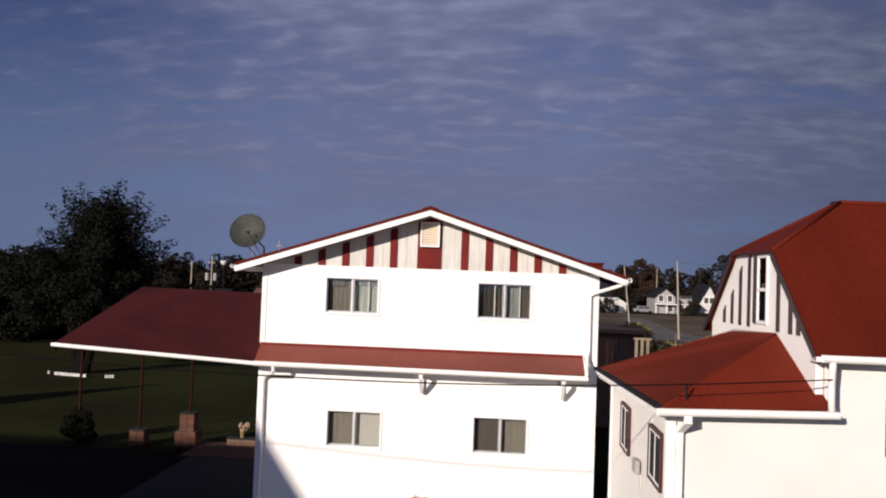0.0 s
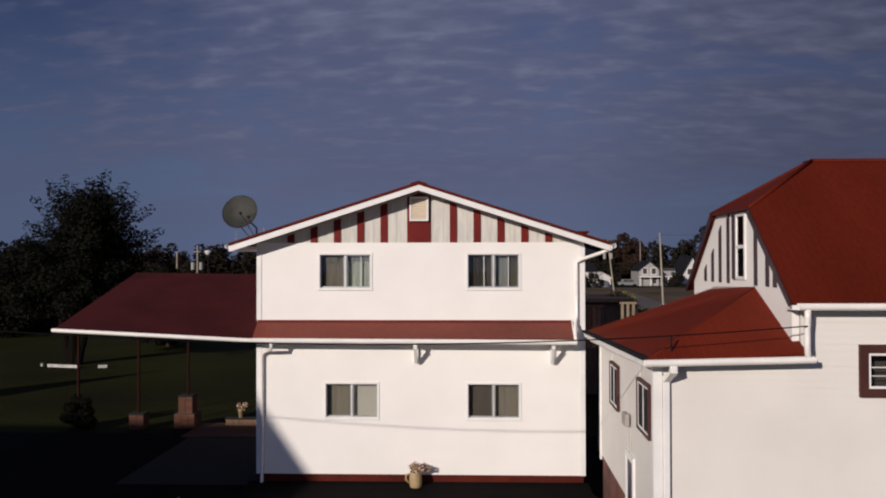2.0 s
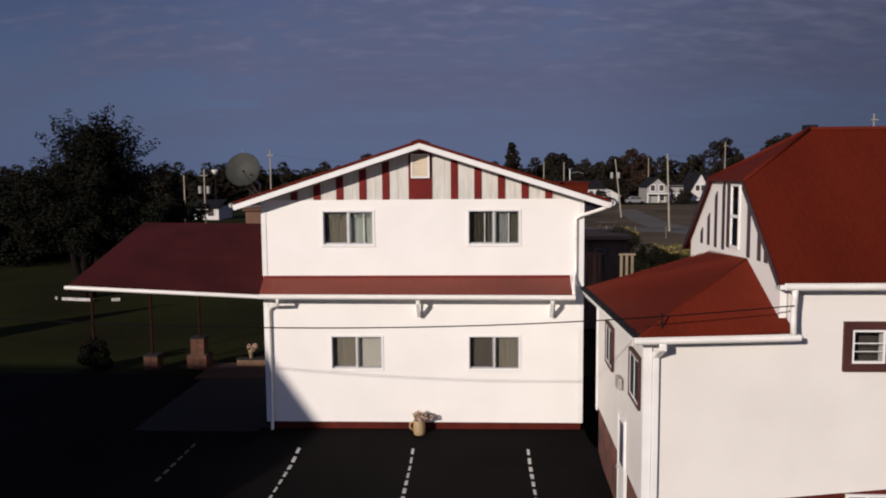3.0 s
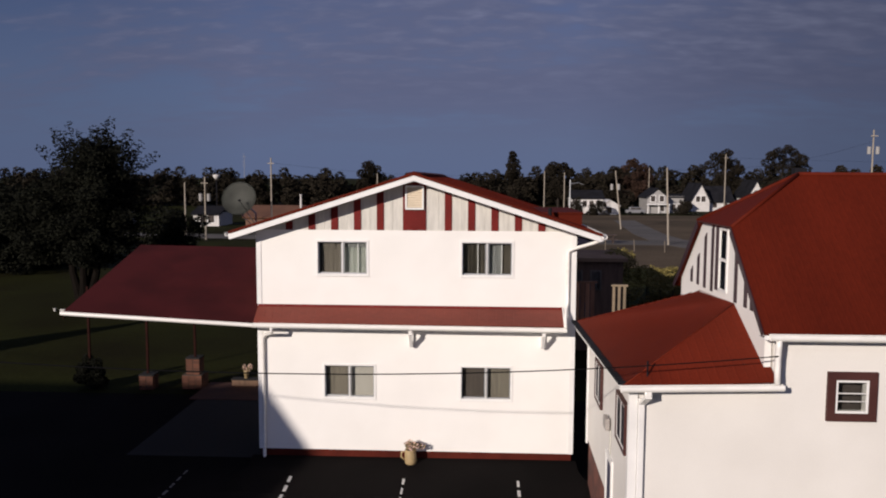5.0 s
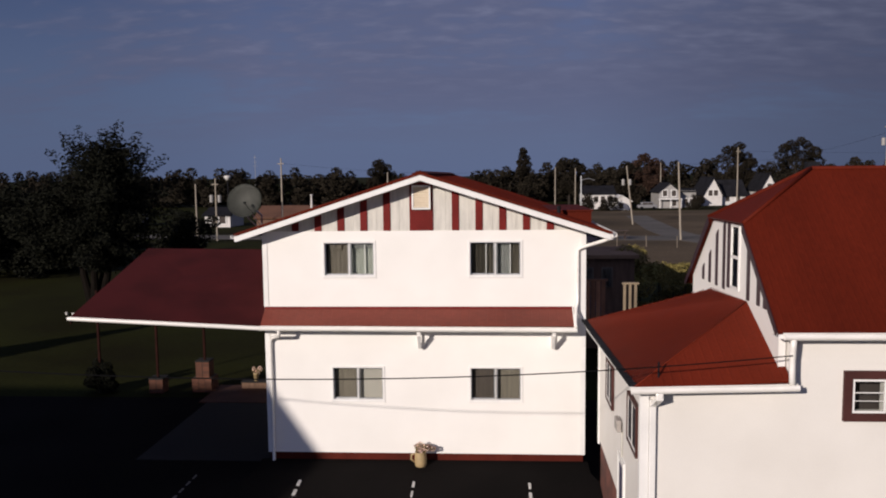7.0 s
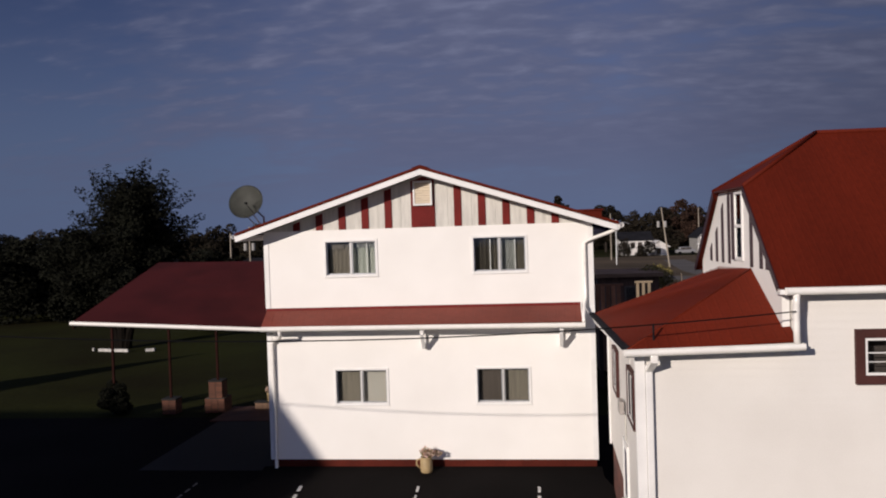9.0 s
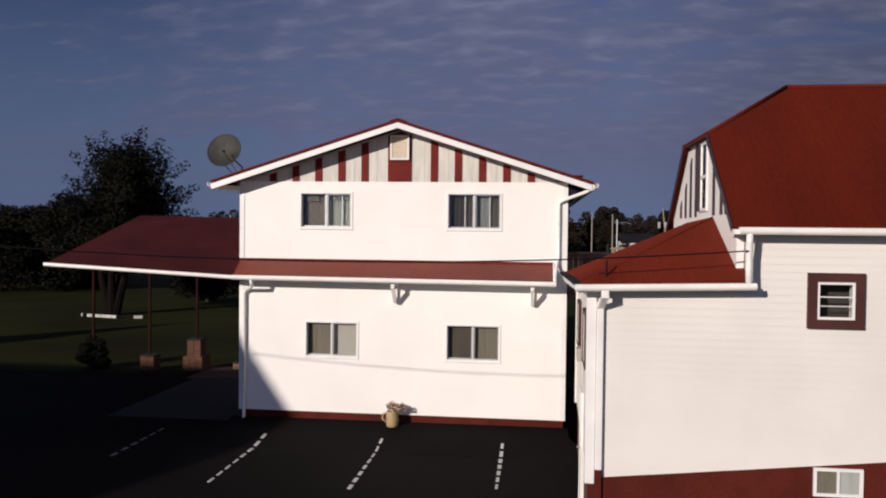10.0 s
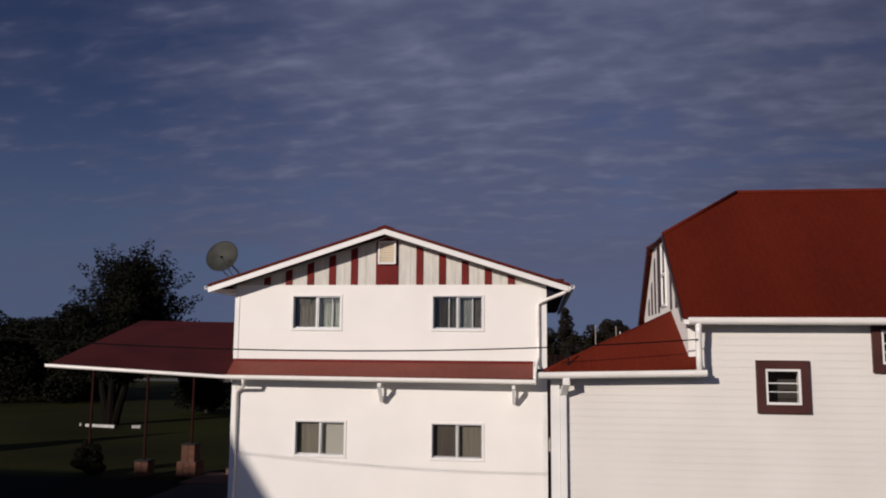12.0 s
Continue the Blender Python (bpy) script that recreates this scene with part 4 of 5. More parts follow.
for u0, u1, z0, z1 in SW:
    cased_window("y", FY, u0, u1, z0, z1, inn, 0.118, [(u0 + 0.04, u1 - 0.04, -0.03, -0.023, z0 + (z1 - z0) * f - d, z0 + (z1 - z0) * f + d) for f, d in ((0.36, 0.005), (0.6, 0.007))], "window", "small louvred window in a broad plum brown casing")
for u0, u1, z0, z1 in WW:
    cased_window("x", AX, u0, u1, z0, z1, inn, 0.04, [((u0 + u1) / 2 - 0.02, (u0 + u1) / 2 + 0.02, -0.03, -0.023, z0 + 0.04, z1 - 0.04)], "window", "sliding window in a plum brown casing")
BW0, BW1, BZ0, BZ1 = 10.46, 11.09, 1.08, 1.46
bw = part("basement_window", boxes((BW0, BW0 + 0.04, FY - 0.05, FY - 0.013, BZ0, BZ1), (BW1 - 0.04, BW1, FY - 0.05, FY - 0.013, BZ0, BZ1), (BW0 + 0.04, BW1 - 0.04, FY - 0.05, FY - 0.013, BZ1 - 0.04, BZ1), (BW0 + 0.04, BW1 - 0.04, FY - 0.05, FY - 0.013, BZ0, BZ0 + 0.04), (10.76, 10.79, FY - 0.048, FY - 0.014, BZ0 + 0.04, BZ1 - 0.04)), TRIM, inn, "white framed basement window")
pane = part("pane", boxes((BW0 + 0.04, BW1 - 0.04, FY - 0.034, FY - 0.03, BZ0 + 0.04, BZ1 - 0.04)), GLASS, bw)
pane.visible_shadow = False
part("blind", boxes((BW0 + 0.04, 10.76, FY - 0.022, FY - 0.016, BZ0 + 0.04, BZ1 - 0.04)), DIMCLOTH, bw)
part("blind", boxes((10.79, BW1 - 0.04, FY - 0.022, FY - 0.016, BZ0 + 0.04, BZ1 - 0.04)), DRAPE_GREY, bw)
# west wall fittings
part("meter_box", boxes((AX - 0.1, AX - 0.02, -4.62, -4.3, 2.47, 2.68), bevel=0.015), METAL_DULL, inn, "grey beige electric meter box")
# thin strip below the box, slightly darker than the siding
part("conduit", boxes((AX - 0.014, AX + 0.002, -4.62, -4.52, 2.04, 2.47)), CREAM, inn, "flat cream strip down the wall below the meter box")
D0, D1 = -4.86, -4.26
dr = part("cellar_door", boxes((AX - 0.02, AX + 0.045, D0, D1, 0.05, 1.12), (AX - 0.02, AX + 0.045, D0, D0 + 0.08, 1.122, 1.96), (AX - 0.02, AX + 0.045, D1 - 0.08, D1, 1.122, 1.96), (AX - 0.02, AX + 0.045, D0 + 0.082, D1 - 0.082, 1.9, 1.96)), TRIM, inn, "white cellar door with a dark upper light")
part("door_light", boxes((AX - 0.012, AX + 0.03, D0 + 0.082, D1 - 0.082, 1.126, 1.896)), NAVY, dr, "dark blue glazed upper panel")
part("door_frame", boxes((AX - 0.028, AX + 0.03, D0 - 0.06, D0 - 0.002, 0.0, 2.02), (AX - 0.028, AX + 0.03, D1 + 0.002, D1 + 0.06, 0.0, 2.02), (AX - 0.028, AX + 0.03, D0, D1, 1.962, 2.02)), TRIM, dr)
part("door_handle", tubes(([(AX - 0.07, D1 - 0.06, 1.0), (AX - 0.02, D1 - 0.06, 1.0)], 0.02, 0.014, 8)), STEEL, dr)
# the west wall stands slightly out of square with the front
for ob in inn.children_recursive:
    spots = [v.co + inn.location for v in ob.data.vertices]
    if max(q.x for q in spots) < AX + 0.2 and min(q.y for q in spots) > FY + 0.05:
        for v in ob.data.vertices:
            v.co.x += 0.0235 * (v.co.y + inn.location.y - FY)

# gable wall, stripes and window
HALF = RY - EY


def rake_z(y):
    return min(EAVE + (RZ - EAVE) * (HALF - abs(y - RY)) / HALF, 6.12)


GF = 9.43                                       # face of the gable wall
gw = bmesh.new()
slab(gw, [(GF, -6.5, 3.6), (GF, -6.5, rake_z(-6.5) - 0.05), (GF, RY - 1.0, 6.09), (GF, RY + 1.0, 6.09), (GF, -1.6, rake_z(-1.6) - 0.05), (GF, -1.6, 3.6)], 0.1)
part("gable_wall", gw, WHITE, inn, "white gable wall")
for gy, z1 in ((-2.4, 5.12), (-2.85, 5.42), (-3.3, 5.84), (-3.75, 6.04), (-5.1, 5.74), (-5.6, 5.36), (-5.9, 5.1)):
    bm = bmesh.new()
    lean = 0.05 if gy > RY else -0.05
    slab(bm, [(GF - 0.016, gy - 0.066, 4.85), (GF - 0.016, gy - 0.066, z1 + lean), (GF - 0.016, gy + 0.066, z1 - lean), (GF - 0.016, gy + 0.066, 4.85)], 0.02)
    part("stripe", bm, PLUM, inn, "narrow dark plum stripe")
gwin = part("gable_window", boxes((GF - 0.03, GF - 0.002, -4.66, -4.61, 4.93, 6.04), (GF - 0.03, GF - 0.002, -4.24, -4.19, 4.93, 6.04), (GF - 0.03, GF - 0.002, -4.61, -4.24, 6.0, 6.04), (GF - 0.03, GF - 0.002, -4.61, -4.24, 5.46, 5.51), (GF - 0.03, GF - 0.002, -4.61, -4.24, 4.93, 4.98)), TRIM, inn, "narrow white sash window in the gable")
part("jamb", boxes((GF - 0.05, GF - 0.001, -4.185, -4.07, 4.93, 6.05)), PLUM, gwin, "dark brown jamb")
for z0, z1 in ((4.985, 5.455), (5.515, 5.995)):
    pane = part("pane", boxes((GF - 0.016, GF - 0.012, -4.605, -4.245, z0, z1)), GLASS, gwin)
    pane.visible_shadow = False
part("dark_backing", boxes((GF - 0.008, GF - 0.003, -4.6, -4.25, 4.985, 5.455)), ROOM, gwin)
part("blind", boxes((GF - 0.008, GF - 0.003, -4.6, -4.25, 5.515, 5.995)), BLIND, gwin)

# main roof with clipped gable end
OX = 9.33
E0, E1 = (OX, EY, EAVE), (IE + 0.3, EY, EAVE)
cf = (OX, RY - 1.02, RZ - (RZ - EAVE) * 1.02 / HALF)
cb2 = (OX, RY + 1.02, RZ - (RZ - EAVE) * 1.02 / HALF)
RP, RQ = (10.77, RY, RZ), (IE + 0.3, RY, RZ)
B0, B1 = (OX, 2 * RY - EY, EAVE), (IE + 0.3, 2 * RY - EY, EAVE)
part("roof", plates(([E0, E1, RQ, RP, cf], 0.05)), ROOF_MAIN, inn, "steep red metal roof slope")
part("roof", plates(([B0, B1, RQ, RP, cb2], 0.05)), ROOF_MAIN, inn)
part("hip_roof", plates(([cf, RP, cb2], 0.05)), ROOF_MAIN, inn, "clipped gable end of the red roof")
bm = bmesh.new()
ribs(bm, [E0, E1, RQ, RP, cf], (0, HALF, RZ - EAVE), 0.115, 0.0014, 0.016)
part("roof_seams", bm, ROOF_MAIN, inn)
bm = bmesh.new()
for a, b in ((RP, RQ), (RP, cf), (RP, cb2)):
    tube(bm, [Vector(a) + Vector((0, 0, 0.01)), Vector(b) + Vector((0, 0, 0.0))], 0.035, 0.035, 8)
part("ridge_cap", bm, ROOF_MAIN, inn, smooth=True)
for s, top, low in ((-1, cf, E0), (1, cb2, B0)):
    bm = bmesh.new()
    slab(bm, [(OX - 0.012, top[1], top[2] + 0.004), (OX - 0.012, low[1], low[2] + 0.004), (OX - 0.012, low[1] - s * 0.08, low[2] - 0.06), (OX - 0.012, top[1] - s * 0.03, top[2] - 0.13)], 0.01)
    part("barge_board", bm, PLUM, inn, "dark plum rake edge")
part("gable_soffit", plates((((OX, RY - 1.0, 6.1), (GF, RY - 1.0, 6.1), (GF, RY + 1.0, 6.1), (OX, RY + 1.0, 6.1)), 0.02)), PURPLE, inn)
part("soffit", boxes((OX + 0.02, IE, EY + 0.022, FY + 0.1, EAVE - 0.1, EAVE - 0.085)), TRIM, inn)
part("fascia", boxes((OX, IE + 0.2, EY - 0.002, EY + 0.02, EAVE - 0.095, EAVE - 0.03)), TRIM, inn)
bm = bmesh.new()
gutter(bm, (OX + 0.06, EY - 0.06, EAVE - 0.05), (IE + 0.2, EY - 0.06, EAVE - 0.03), (0, -1, 0), 0.052)
part("gutter", bm, GUTTER, inn, "white metal gutter along the inn eave")


part("roof_vent", boxes((11.07, 11.29, -3.15, -2.95, 5.9, 7.1), bevel=0.01), CHARCOAL, inn, "short dark vent box behind the ridge")

# annex roof
AE = 7.32
AF, AR, AK, AQ = (AE, -6.78, 3.86), (GX - 0.02, -6.78, 3.97), (AE, AB + 0.25, 3.70), (GX - 0.02, AB + 0.25, 3.75)
TF, TB = (GX - 0.02, -4.95, 4.87), (GX - 0.02, -3.05, 4.77)
for nm, poly, along in (("annex_roof", [AK, AF, TF, TB], (2.2, 0, 1.0)), ("annex_roof", [AF, AR, TF], (0, 1.97, 0.9)), ("annex_roof", [AQ, AK, TB], (0, -2.3, 1.0))):
    part(nm, plates((poly, 0.04)), ROOF_ANNEX, inn, "red ribbed metal hip roof of the annex")
    bm = bmesh.new()
    ribs(bm, poly, along, 0.14, 0.003 if along[0] == 0 else 0.005, 0.02)
    part("annex_seams", bm, ROOF_ANNEX, inn)
bm = bmesh.new()
for a, b in ((AF, TF), (AK, TB), (TF, TB)):
    tube(bm, [Vector(a) + Vector((0, 0, 0.005)), Vector(b) + Vector((0, 0, 0.0))], 0.012, 0.012, 8)
part("annex_hip_cap", bm, ROOF_ANNEX, inn, smooth=True)
bm = bmesh.new()
gutter(bm, (AE - 0.05, -6.84, 3.82), (GX + 0.06, -6.84, 3.88), (0, -1, 0), 0.05)
part("gutter", bm, GUTTER, inn, "white metal gutter along the annex eave")
part("annex_fascia", plates((((AE - 0.004, -6.77, 3.84), (AE - 0.004, AB + 0.25, 3.68), (AE - 0.004, AB + 0.25, 3.6), (AE - 0.004, -6.77, 3.75)), 0.02)), TRIM, inn)
# dark tabs modelled for the shadows at the rib ends along the eave
for i in range(38):
    ry = -6.72 + 0.158 * i
    rz = 3.862 - 0.16 * (ry + 6.78) / 6.03
    part("eave_tab", boxes((AE - 0.07, AE + 0.04, ry, ry + 0.09, rz - 0.01, rz + 0.045), bevel=0.008), CHARCOAL, inn)
part("annex_soffit", plates((((AE, -6.77, 3.77), (GX, -6.77, 3.82), (GX, FY, 3.82), (AX, FY, 3.77), (AX, AB, 3.58), (AE, AB, 3.58)), 0.015)), TRIM, inn)
part("downpipe", tubes(([(9.52, -6.83, 4.6), (9.52, -6.82, 4.45), (9.52, -6.8, 4.3), (9.52, -6.8, 4.1), (9.52, -6.82, 3.92)], 0.045, 0.045, 10)), GUTTER, inn, "white downpipe between the two gutters", smooth=True)
PA, PB = AX + 0.104, AX + 0.2
part("downpipe", boxes((PA, PB, FY - 0.062, FY - 0.008, 1.3, 3.62), bevel=0.012), TRIM, inn, "white flat downpipe at the annex corner")
part("lower_pipe", boxes((PA, PB, FY - 0.062, FY - 0.014, 0.06, 1.298), bevel=0.012), BASE, inn, "brown painted lower downpipe")
part("elbow", plates((((PA, FY - 0.02, 3.56), (PB, FY - 0.02, 3.56), (PB + 0.04, -6.86, 3.74), (PA + 0.04, -6.86, 3.74)), 0.05)), GUTTER, inn)
part("outlet", boxes((PA + 0.035, PB + 0.045, -6.88, -6.79, 3.68, 3.8), bevel=0.02), GUTTER, inn)
part("roof_mast", tubes(([(7.7, -6.6, 3.9), (7.7, -6.6, 4.19)], 0.014, 0.014, 8)), CHARCOAL, inn, "thin cable mast on the annex roof")

# service cable
cable = thing("service_cable", 9.5, -6.9, 4.3, "black service cable slung across to the inn", "cable")
pts = []
for i in range(91):
    cx = -40 + 49.5 * i / 90
    u = cx - 4.3
    pts.append((cx, -6.86 - 0.11 * (9.5 - cx), 4.15 + 0.0075 * u * u / (1 + (u / 33) ** 2)))
part("wire", tubes((pts, 0.0095, 0.0095, 6)), BLACK, cable, smooth=True)


cable_pole = thing("cable_pole", -40, -12.3, 0.0, "brown timber pole carrying the service cable", "utility pole")
part("pole", tubes(([(-40, -12.3, -0.3), (-40, -12.3, 9.7)], 0.16, 0.12, 10)), POLE, cable_pole)

# ---- trees and hedges ----
def tree(name, x, y, height, spread, seed, label, leaves=7000, size=0.22, blobs=70, trunk=0.35, z_low=0.22, mat=None, lumps=0.9, group="", extra=()):
    t = thing(name, x, y, 0.0, label, "tree", group)
    rnd = random.Random(seed)
    bl = (round_blobs if mat else branch_blobs)(x, y, height * z_low, height * 0.93, spread, blobs, seed, lumps) + list(extra)
    bm = bmesh.new()
    tube(bm, [(x, y, -0.2), (x + 0.05 * height * 0.1, y, height * 0.25), (x - 0.03 * height * 0.3, y, height * 0.55), (x, y, height * 0.9)], trunk, trunk * 0.2, 9)
    for c, r in bl[::3]:
        h0 = min(height * 0.6, max(height * 0.1, c[2] * 0.55))
        mid = Vector((x + (c[0] - x) * 0.5, y + (c[1] - y) * 0.5, h0 + (c[2] - h0) * 0.6))
        tube(bm, [(x, y, h0), mid, c], trunk * 0.3, trunk * 0.05, 5)
    part("trunk", bm, BARK, t, "dark forked trunk with limbs")
    part("crown", leaf_cloud(bmesh.new(), bl, leaves, size, seed), mat or LEAF, t, "uneven dark green crown")
    return t


rnd = random.Random(5)


def dome_clumps(x, y, low, wide, tall, count, seed):
    """Clumps on limbs that spread from a low fork to an uneven dome, each limb ending in a slim tuft."""
    r = random.Random(seed)
    out = []
    for i in range(count):
        a, e = 2.39996 * i + r.uniform(-0.3, 0.3), radians(8 + 78 * ((i + 0.5) / count) ** 0.85)
        reach = r.uniform(0.86, 1.1)
        tip = Vector((x + wide * reach * math.cos(e) * math.cos(a), y + wide * reach * math.cos(e) * math.sin(a), low + tall * reach * math.sin(e) ** 0.9))
        root = Vector((x, y, low + 0.25 * (tip.z - low)))
        for k in range(9):
            f = 0.15 + 0.85 * k / 8
            q = (0.95 - 0.72 * f) * r.uniform(0.85, 1.2)
            p = root.lerp(tip, f) + Vector((0, 0, 0.5 * math.sin(math.pi * f)))
            out.append((tuple(p), (q, q, q * 0.85)))
    return out


maple = thing("maple_tree", -15.3, 21.6, 0.0, "big dark green tree with an uneven domed crown", "tree")
dome = dome_clumps(-14.4, 21.6, 3.1, 3.85, 6.3, 70, 15) + dome_clumps(-17.6, 21.6, 2.5, 2.6, 3.7, 30, 23) + dome_clumps(-15.0, 21.4, 2.3, 4.2, 2.4, 30, 19)
stems = bmesh.new()
for dx, dy, top in ((-0.75, 0.1, 3.6), (0.1, -0.2, 4.4), (0.8, 0.15, 3.8), (0.3, 0.5, 3.4)):
    tube(stems, [(-15.3 + 0.14 * dx, 21.6 + 0.1 * dy, -0.2), (-15.3 + 0.4 * dx, 21.6 + 0.4 * dy, 0.7), (-15.3 + 0.8 * dx, 21.6 + 0.8 * dy, 1.9), (-15.3 + dx, 21.6 + dy, top)], 0.3, 0.12, 9)
for c, q in dome[4::9]:
    tube(stems, [(-15.3, 21.6, 2.6), Vector((-15.3, 21.6, 3.2)).lerp(Vector(c), 0.55), c], 0.11, 0.025, 5)
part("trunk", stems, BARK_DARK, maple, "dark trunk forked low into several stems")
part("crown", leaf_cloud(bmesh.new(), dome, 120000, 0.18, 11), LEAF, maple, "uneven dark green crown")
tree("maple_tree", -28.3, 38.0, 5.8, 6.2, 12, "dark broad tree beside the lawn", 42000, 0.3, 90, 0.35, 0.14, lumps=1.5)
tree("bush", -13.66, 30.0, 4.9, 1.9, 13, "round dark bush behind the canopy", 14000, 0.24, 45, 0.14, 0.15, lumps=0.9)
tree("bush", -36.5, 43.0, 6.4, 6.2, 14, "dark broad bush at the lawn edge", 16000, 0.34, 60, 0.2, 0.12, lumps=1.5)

# unseen conifer, added only to throw the dark band across the lawn
spruce = thing("spruce_tree", -22.6, 0.0, 0.0, "unseen tall spruce added to cast a band across the lawn", "tree")
part("trunk", tubes(([(-22.6, 0.0, -0.2), (-22.6, 0.0, 6.6)], 0.16, 0.03, 9)), BARK, spruce)
part("crown", leaf_cloud(bmesh.new(), [((-22.6 + 0.11 * (6.9 - h) * math.cos(2.4 * k), 0.11 * (6.9 - h) * math.sin(2.4 * k), h), (0.1 + 0.3 * (6.9 - h), 0.1 + 0.3 * (6.9 - h), 0.3)) for k, h in enumerate(0.9 + 0.1 * i for i in range(60))], 40000, 0.26, 16), LEAF, spruce, "cone of dark needles")

# white timber edging round the tree foot
edge = thing("tree_edging", -15.1, 20.4, 0.0, "greyish white timber edging round the tree foot", "edging")
for a, b in (((-16.1, 20.6), (-14.3, 20.2)), ((-13.4, 20.3), (-13.0, 20.4)), ((-16.4, 20.7), (-16.6, 20.9))):
    part("edging_board", plates((((a[0], a[1], 0.12), (b[0], b[1], 0.12), (b[0], b[1] + 0.12, 0.12), (a[0], a[1] + 0.12, 0.12)), 0.14)), EDGING, edge)

# hedge and dark fence behind the motel
hedge = thing("hedge", 13.0, 15.0, 0.0, "uneven green bushes behind the buildings", "hedge")
bl = [((10.9 + 0.14 * i + rnd.uniform(-0.3, 0.3), 15 + rnd.uniform(-0.9, 0.9), 0.6 + rnd.uniform(0, 3.1)), (0.55, 0.6, 0.45)) for i in range(50)]
part("foliage", leaf_cloud(bmesh.new(), bl, 34000, 0.11, 41), LEAF_HEDGE, hedge)
part("stems", tubes(*[([(c[0], c[1], -0.1), c], 0.04, 0.02, 5) for c, r in bl[::3]]), BARK, hedge)

deck = thing("side_deck", 8.0, 5, 0.0, "raised timber deck with board railing beside the motel", "deck")
part("floor", boxes((7.46, 8.5, 3.9, 10.2, 2.9, 3.0)), DARKWOOD, deck)
for i in range(7):
    part("railing_board", boxes((7.48 + 0.14 * i, 7.59 + 0.14 * i, 3.86, 3.89, 2.85, 3.96)), FENCE, deck)
part("top_rail", boxes((7.46, 8.5, 3.84, 3.93, 3.96, 4.01)), FENCE, deck)
for px, py in ((7.55, 4.0), (8.4, 4.0), (7.55, 10.0), (8.4, 10.0)):
    part("post", boxes((px - 0.06, px + 0.06, py - 0.06, py + 0.06, 0.0, 2.9)), DARKWOOD, deck)
gate = thing("timber_frame", 8.74, 1.7, 0.0, "pale bare timber frame of three slim posts", "timber frame")
for i in range(3):
    part("post", boxes((8.56 + 0.135 * i, 8.625 + 0.135 * i, 1.67, 1.73, 0.0, 4.17), bevel=0.006), PALEWOOD, gate)
part("crossbar", boxes((8.52, 8.94, 1.65, 1.75, 4.17, 4.22), bevel=0.006), PALEWOOD, gate)

shed = thing("flat_shed", 9.75, 14.6, 0.0, "dark flat-roofed shed with small windows behind the motel", "shed")
part("wall", boxes((8.6, 10.9, 13.2, 16.6, 0, 3.6)), SHEDWOOD, shed)
part("roof", boxes((8.5, 11.05, 13.0, 16.8, 3.6, 3.74)), SHEDROOF, shed, "flat brown felt roof")
for wx in (8.85, 9.6):
    sw = part("window", boxes((wx, wx + 0.45, 13.14, 13.19, 2.45, 3.25)), WOOD, shed)
    part("pane", boxes((wx + 0.06, wx + 0.39, 13.11, 13.135, 2.51, 3.19)), GLASS, sw)


# ---- far houses ----
def house(name, x, y, w, d, wall_h, ridge_h, label, wall, roof, gable_front=True, windows=((0.3, 0.5), (0.7, 0.5)), turn=0.0, group=""):
    t = thing(name, x, y, 0.0, label, "house", group)
    x0, x1, y0, y1 = x - w / 2, x + w / 2, y, y + d
    g = 0.2
    bm = bmesh.new()
    if gable_front:
        slab(bm, [(x0, y0, -0.3), (x1, y0, -0.3), (x1, y0, wall_h), (x, y0, ridge_h), (x0, y0, wall_h)], 0.3)
        box(bm, x0, x0 + 0.25, y0 + 0.31, y1, -0.3, wall_h)
        box(bm, x1 - 0.25, x1, y0 + 0.31, y1, -0.3, wall_h)
        rf = [([(x, y0 - 0.4, ridge_h + g), (x - w / 2 - 0.4, y0 - 0.4, wall_h - 0.1), (x - w / 2 - 0.4, y1, wall_h - 0.1), (x, y1, ridge_h + g)], 0.15), ([(x, y0 - 0.4, ridge_h + g), (x + w / 2 + 0.4, y0 - 0.4, wall_h - 0.1), (x + w / 2 + 0.4, y1, wall_h - 0.1), (x, y1, ridge_h + g)], 0.15)]
    else:
        box(bm, x0, x1, y0, y1, -0.3, wall_h)
        ym = (y0 + y1) / 2
        rf = [([(x0 - 0.3, y0 - 0.4, wall_h - 0.1), (x1 + 0.3, y0 - 0.4, wall_h - 0.1), (x1 + 0.3, ym, ridge_h), (x0 - 0.3, ym, ridge_h)], 0.15), ([(x0 - 0.3, y1 + 0.4, wall_h - 0.1), (x1 + 0.3, y1 + 0.4, wall_h - 0.1), (x1 + 0.3, ym, ridge_h), (x0 - 0.3, ym, ridge_h)], 0.15)]
    part("wall", bm, wall, t)
    part("roof", plates(*rf), roof, t)
    for fx, fz in windows:
        wx, wz = x0 + w * fx, ridge_h * fz
        wi = part("window", boxes((wx - 0.55, wx + 0.55, y0 - 0.06, y0 - 0.01, wz - 0.7, wz + 0.7)), TRIM, t)
        part("pane", boxes((wx - 0.43, wx + 0.43, y0 - 0.09, y0 - 0.065, wz - 0.58, wz + 0.58)), ROOM, wi)
    return t


grey_house = house("far_house", 40.3, 140, 3.9, 8, 3.2, 4.8, "pale grey gabled two-storey house across the road", GREYSIDE, CHARCOAL, True, ((0.28, 0.6), (0.72, 0.6), (0.75, 0.2)))
part("porch_roof", boxes((38.15, 42.55, 138.7, 139.98, 1.7, 1.86)), TRIM, grey_house, "white porch roof between the storeys")
for px in (38.25, 40.3, 42.35):
    part("porch_post", boxes((px - 0.06, px + 0.06, 138.8, 138.92, -0.1, 1.7)), TRIM, grey_house)
